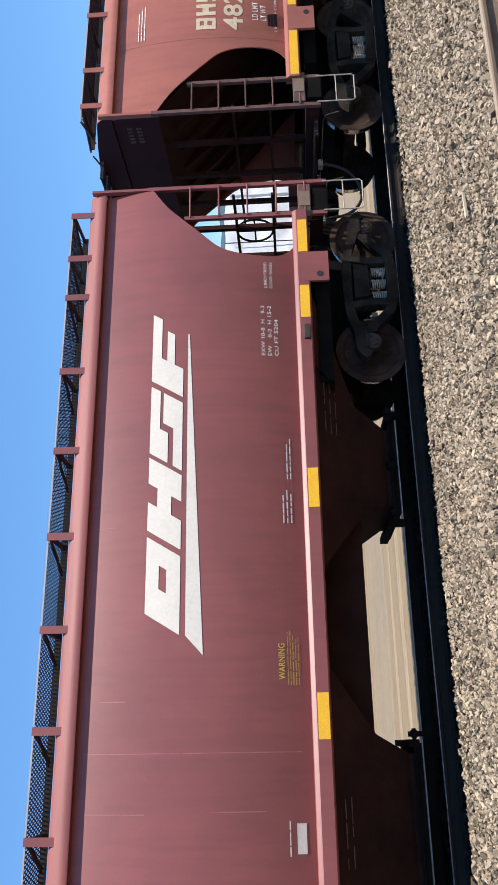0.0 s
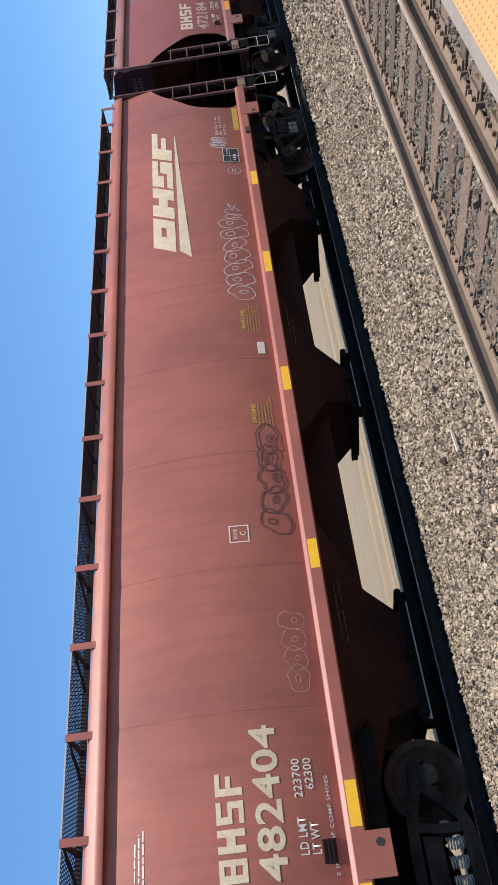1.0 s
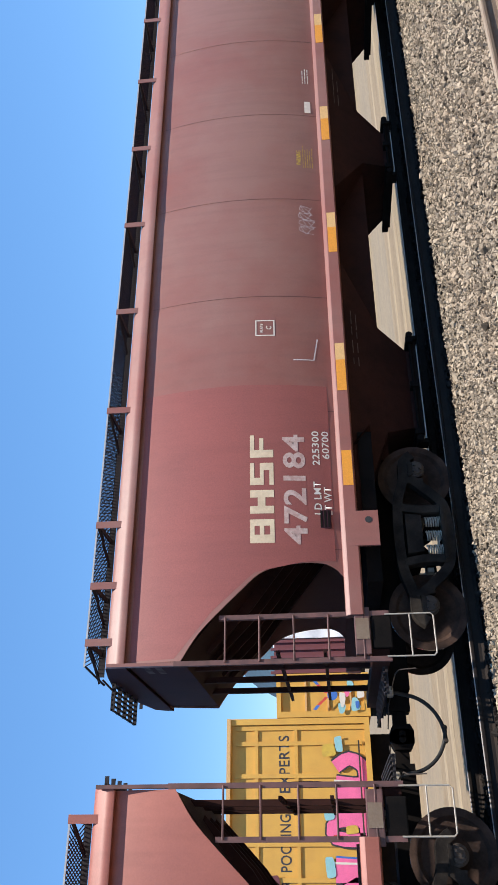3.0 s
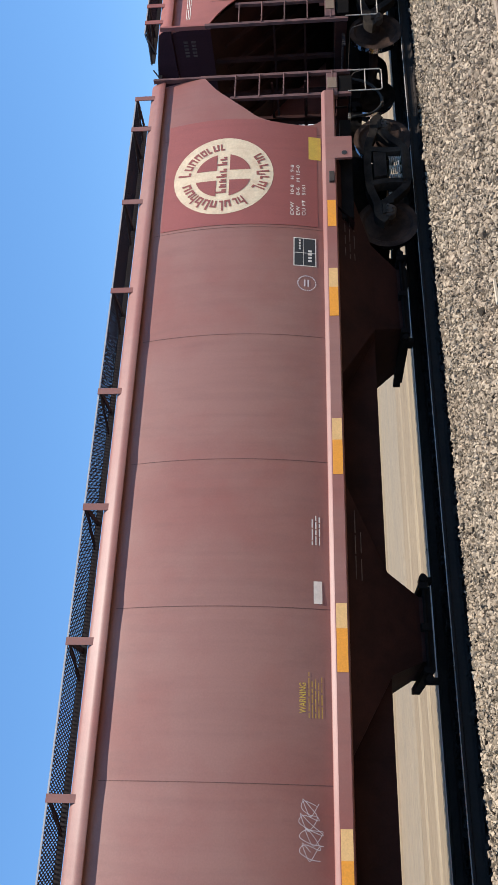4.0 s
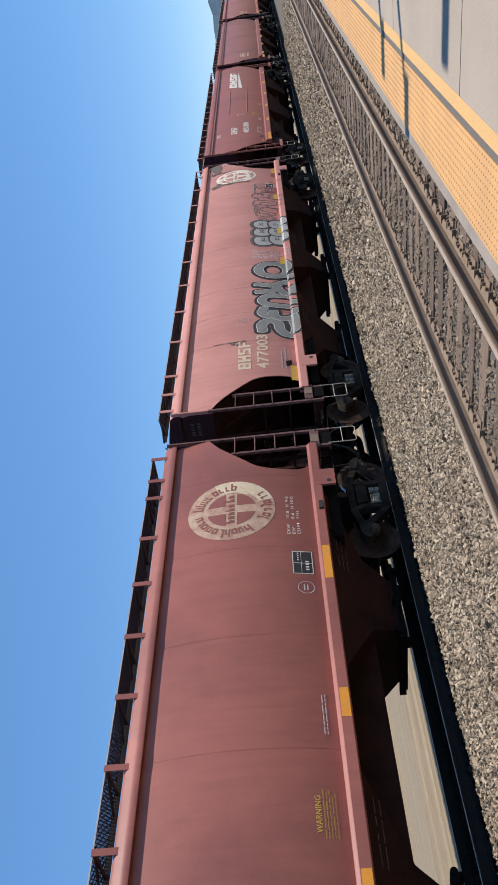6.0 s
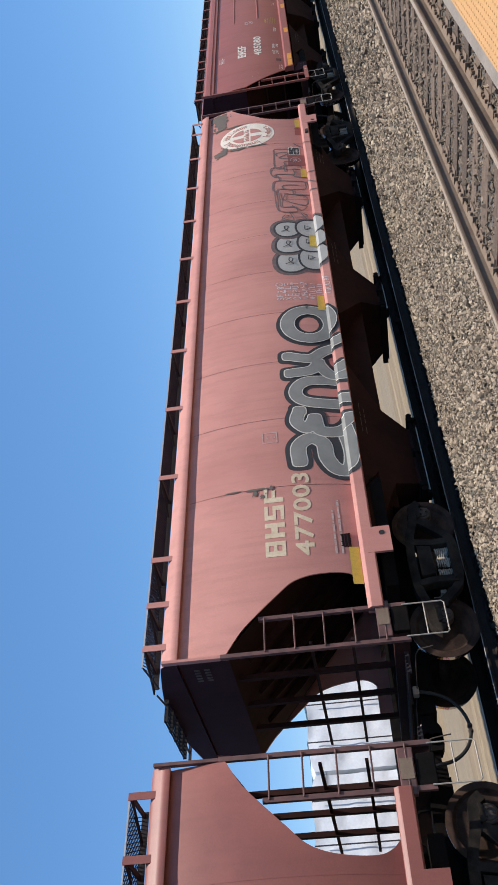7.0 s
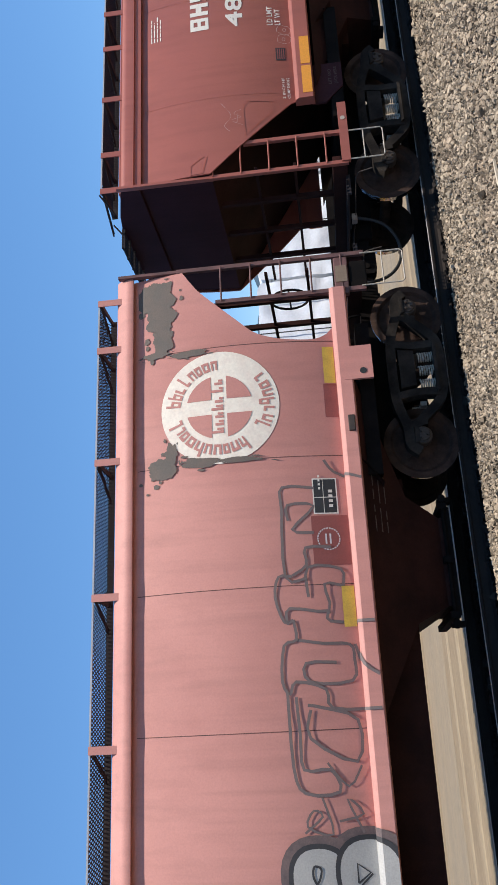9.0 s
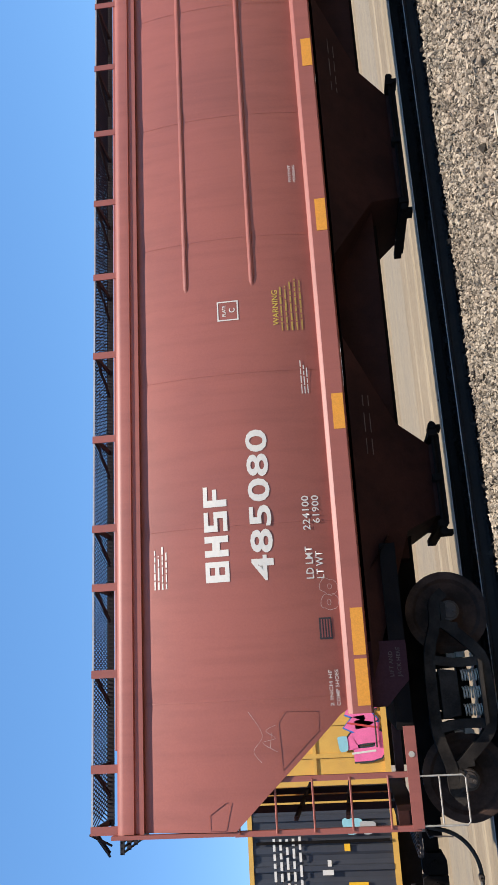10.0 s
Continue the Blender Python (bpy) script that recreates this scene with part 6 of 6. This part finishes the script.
    fat_stroke(c, [[(6.06, 2.30), (5.98, 1.90), (6.20, 1.62), (6.39, 1.24)], [(5.57, 2.28), (5.64, 1.91), (5.84, 1.76)], [(5.84, 1.78), (5.50, 1.56), (5.62, 1.24)]], 0.215, 0.024)
    fat_stroke(c, [[(7.05 + 0.46 * math.cos(a * math.pi / 6), 1.86 + 0.41 * math.sin(a * math.pi / 6)) for a in range(13)]], 0.25, 0.032)
    # three pairs of pale round shapes
    for i, (ax, az, ar, bx, bz, br) in enumerate(((10.68, 2.10, 0.27, 10.70, 1.58, 0.31), (10.02, 2.08, 0.29, 10.10, 1.58, 0.33), (9.32, 2.06, 0.34, 9.44, 1.58, 0.36))):
        e = new("sprayed_shape")
        e.parent = c
        for k, (x, z, r) in enumerate(((ax, az, ar), (bx, bz, br))):
            for grow, mat, lift in ((0.13, M["soot_spray"], 0.003), (0.05, M["black_paint"], 0.006 + 0.003 * k), (0.0, M["silver_paint"], 0.0075 + 0.003 * k)):
                bm = bmesh.new()
                blob_shape(bm, x, z, r * 1.12 + grow, min(r, 0.31) + grow, 0, 2.2, 28, 0, 0.03, i)
                part("layer", on_side(bm, lift + 0.006 * (2 - i), True), mat, e)
        bm = bmesh.new()
        ribbon(bm, smooth_path([(ax - 0.10, az + 0.14), (ax - 0.02, az + 0.02), (ax + 0.10, az - 0.02), (ax + 0.13, az + 0.05), (ax + 0.02, az + 0.06), (ax - 0.12, az - 0.03)], 5), 0.022)
        ribbon(bm, [(bx - 0.06, bz + 0.13), (bx + 0.12, bz + 0.13), (bx + 0.03, bz + 0.0), (bx - 0.06, bz + 0.13)], 0.02)
        ribbon(bm, [(bx - 0.08, bz + 0.10), (bx + 0.02, bz - 0.02)], 0.018)
        part("sprayed_line", on_side(bm, 0.026), M["black_paint"], e)["kind"] = "stuff"
    # seven sprayed rows: three can be read, the others are strokes
    rng = random.Random(40)
    for r, word in enumerate(("SF28O", "XFTLE", "DEPUT", "", "", "", "")):
        bm = bmesh.new()
        z = 2.295 - 0.158 * r
        if word:
            step = 0.130
            for i, ch in enumerate(word):
                dz = rng.uniform(-0.012, 0.012)
                for pts in SPRAY_STROKES[ch]:
                    line = [(7.90 + step * i + 0.098 * u, z + dz + 0.128 * w) for u, w in pts]
                    ribbon(bm, smooth_path(line, 4) if len(pts) > 4 else line, 0.017)
        else:
            x = 7.91 + 0.03 * (r % 2)
            while x < 8.50:
                lean = rng.uniform(-0.03, 0.04)
                ribbon(bm, [(x, z + rng.uniform(-0.01, 0.01)), (x + lean, z + rng.uniform(0.09, 0.125))], 0.017)
                if rng.random() < 0.55:
                    w = z + rng.choice((0.0, 0.06, 0.115))
                    ribbon(bm, [(x, w), (x + 0.06, w + rng.uniform(-0.02, 0.02))], 0.016)
                x += rng.uniform(0.055, 0.085)
        part("sprayed_scrawl", on_side(bm, 0.006, True), M["chalk"], c)["kind"] = "stuff"
    # outlined block strokes in thin dark spray
    for k, pts in enumerate((
            ((14.84, 1.87), (14.86, 2.25), (14.58, 2.27), (13.79, 2.27), (13.77, 2.03)), ((14.45, 2.20), (14.64, 2.20), (14.62, 1.89), (14.34, 2.16), (14.30, 1.91)),
            ((13.79, 2.19), (13.79, 2.35), (13.56, 2.40), (13.28, 2.31), (13.30, 2.21)), ((13.08, 2.19), (13.03, 1.89), (13.01, 1.60), (12.85, 1.56), (12.62, 1.60), (12.62, 2.06), (12.82, 2.10), (12.82, 1.76)),
            ((13.80, 2.19), (13.92, 2.02), (14.12, 2.02), (14.12, 1.72)), ((13.55, 2.02), (13.89, 2.01), (13.86, 1.63), (13.66, 1.62)),
            ((13.28, 2.28), (13.43, 2.24), (13.39, 1.80), (13.69, 1.83), (13.66, 1.61)), ((13.39, 1.80), (13.27, 1.79), (13.25, 1.30)), ((13.01, 1.54), (12.79, 1.46), (12.67, 1.30)),
            ((13.30, 2.21), (13.08, 2.19), (13.02, 2.33), (12.64, 2.37), (12.50, 2.29), (12.63, 2.22), (12.54, 1.90), (12.34, 1.84), (12.32, 1.31)),
            ((15.19, 1.73), (15.03, 1.61), (14.91, 1.30)), ((12.52, 2.32), (11.76, 2.30), (11.50, 2.19), (11.50, 1.83), (11.72, 1.91), (11.73, 2.19), (12.07, 2.21), (12.47, 2.23)),
            ((12.33, 2.08), (12.04, 2.10), (11.79, 1.62), (12.21, 1.58), (12.35, 1.96), (12.38, 2.11)), ((11.79, 1.94), (11.55, 1.73), (11.75, 1.58)),
            ((11.12, 2.22), (11.27, 2.03), (11.33, 2.12), (11.18, 2.19), (11.10, 1.93), (11.45, 2.02)), ((11.22, 1.86), (11.28, 1.60), (11.43, 1.76), (11.10, 1.61)))):
        bm = bmesh.new()
        ribbon(bm, smooth_path(pts, 3), 0.034 if k < 13 else 0.024)
        part("sprayed_line", on_side(bm, 0.006 + 0.0006 * k, True), M["marker_grey"], c)["kind"] = "stuff"
    return c, x0


def car_f(x0=85.87, label="fresh red-brown covered hopper car with two raised side ribs"):
    c = hopper_car(x0, "fresh", "straight", label, openings=((4.57, 7.80), (10.0, 13.2)), truck_in=1.30, pad_in=0.0, supports=(3.41, 1.137), lead=(0.06, 0.69, 1.71, 2.70))
    stripes(c, ((1.23, 1.72), (1.76, 2.27), (4.37, 4.82), (7.06, 7.53), (9.65, 10.11), (12.3, 12.8), (14.9, 15.4)), M["reflector_dull"], 1.408, 1.545)
    for z in (3.29, 2.43):
        bm = bmesh.new()
        cut = ((0.012, -0.040), (-0.010, -0.030), (-0.019, -0.008), (-0.019, 0.008), (-0.010, 0.030), (0.012, 0.040))
        rings = [[bm.verts.new((x, side_y(z) + (d * k if d < 0 else d), z + e * (0.4 + 0.6 * k))) for d, e in cut] for x, k in ((6.38, 0.0), (6.44, 0.8), (6.52, 1.0), (11.54, 1.0), (11.62, 0.8), (11.68, 0.0))]
        for a, b in zip(rings, rings[1:]):
            for i in range(5):
                bm.faces.new((a[i], b[i], b[i + 1], a[i + 1]))
        bmesh.ops.recalc_face_normals(bm, faces=bm.faces[:])
        part("side_rib", bm, CAR_PAINT["fresh"], c)
    slanted_logo(c, 12.3, 16.2, 3.35, 2.65, M["white_paint"])
    reporting_blocks(c, 2.63, 3.81, 2.88, 3.16, M["white_paint"])
    letter(c, "485080", 2.64, 4.45, 2.36, 2.62, M["white_paint"])
    weights(c, 2.63, 3.60, 1.80, 2.00, "224100", "61900", M["white_paint"])
    bars(c, 2.62, 3.15, 3.60, 3.79, 4, M["white_paint"])
    plate_box(c, 5.92, 2.62, M["white_paint"])
    warning(c, 5.73, 6.48, 1.78, 2.19, M["yellow_paint"])
    bars(c, 4.88, 5.33, 1.79, 1.90, 3, M["white_paint"])
    for i, s in enumerate(("PATENT", "PENDING")):
        letter(c, s, 7.88, 8.14, 1.83 - 0.06 * i, 1.865 - 0.06 * i, M["white_paint"])
    for i, s in enumerate(("2 INCH HF", "COMP SHOES")):
        letter(c, s, 1.24, 1.62, 1.80 - 0.07 * i, 1.84 - 0.07 * i, M["white_paint"])
    patch(c, "vent", [(1.95, 1.76), (2.19, 1.76), (2.19, 1.90), (1.95, 1.90)], M["black_paint"])
    bm = bmesh.new()
    for k in range(4):
        quad(bm, 1.97, 2.17, 1.775 + 0.03 * k, 1.79 + 0.03 * k)
    part("vent_slat", on_side(bm, 0.008), M["red_patch"], c)
    for pts in ([(0.62, 2.42), (1.0, 2.02), (1.20, 2.02), (1.22, 2.36), (1.1, 2.44)], [(0.05, 3.05), (0.05, 3.22), (0.2, 3.22), (0.32, 3.04), (0.32, 2.98)]):
        bm = bmesh.new()
        ribbon(bm, pts + pts[:1], 0.014)
        part("gusset_seam", on_side(bm, 0.010), CAR_PAINT["fresh"], c)
    for k, pts in enumerate((((0.70, 2.62), (0.82, 2.70), (0.98, 2.60), (1.22, 2.74)), ((0.80, 2.44), (0.90, 2.60), (0.94, 2.46), (1.02, 2.56), (1.08, 2.44)), ((0.84, 2.52), (1.0, 2.50)))):
        bm = bmesh.new()
        ribbon(bm, smooth_path(pts, 5), 0.004)
        part("scratch", on_side(bm, 0.006 + 0.001 * k), M["faded_white"], c)
    bubbles(c, 2.27, 2.62, 1.66, 1.86, 2, 0.005, M["faded_white"], 33)
    return c, x0


def plain_far(x0, paint, style, label):
    c = hopper_car(x0, paint, style, label, seams=())
    stripes(c, STR_B, M["reflector_dull"])
    reporting_blocks(c, 1.5, 2.7, 2.5, 2.82, M["cream_paint"])
    bars(c, 1.5, 3.1, 2.1, 2.4, 1, M["cream_paint"])
    return c, x0


train = [car_a(), car_b(), car_c(), car_d(), car_e(), car_f(),
         plain_far(105.2, "oxide", "straight", "red-brown covered hopper car far down the train"),
         plain_far(124.6, "brick", "round", "brick red covered hopper car far down the train"),
         plain_far(144.0, "oxide", "round", "dull red covered hopper car at the far end of the view"),
         plain_far(163.4, "brown", "round", "brown covered hopper car at the far end of the view")]
for k, (c, _) in enumerate(train[:6]):
    common_print(c, k)
    if 0 < k < 5:
        end_print(c, M["chalk_dim"])
        routing_board(c)


# the fresh car's body is raised to fit the camera's view
LOW_PARTS = ("truck", "coupler", "air_hose", "centre_sill", "uncoupling_lever", "end_step", "air_reservoir", "air_pipe", "body_bolster")
for ob in train[5][0].children:
    if ob.name.split(".")[0] not in LOW_PARTS:
        ob.location.z += 0.055


# ---- what moves: the train rolls past towards the camera's left, its wheels turning ----
def rolled(t):
    return 8.70 * t - 0.0206 * t * t + 0.00274 * t ** 3 - 0.137 * max(0.0, t - 8.4) ** 1.6


def view_shift(t):
    """Shifts the first four cars along the track to fit the camera's view."""
    f = min(1.0, max(0.0, (t - 5.5) / 1.3))
    return 0.36 * f * f * (3 - 2 * f)


def motions():
    times = [0.25 * k for k in range(41)]
    for k, (car, x0) in enumerate(train):
        walk(car, [(t, pose(x0 - rolled(t) - (view_shift(t) if k < 4 else 0), MID, 0)) for t in times])
    steps = [k / 15 for k in range(151)]
    for k, (w, d) in enumerate(wheels[:28]):
        walk(w, [(t, pose(d, 0, 0.457, 0, -math.degrees((rolled(t) + (view_shift(t) if k < 16 else 0)) / 0.457), 0)) for t in steps])


motions()
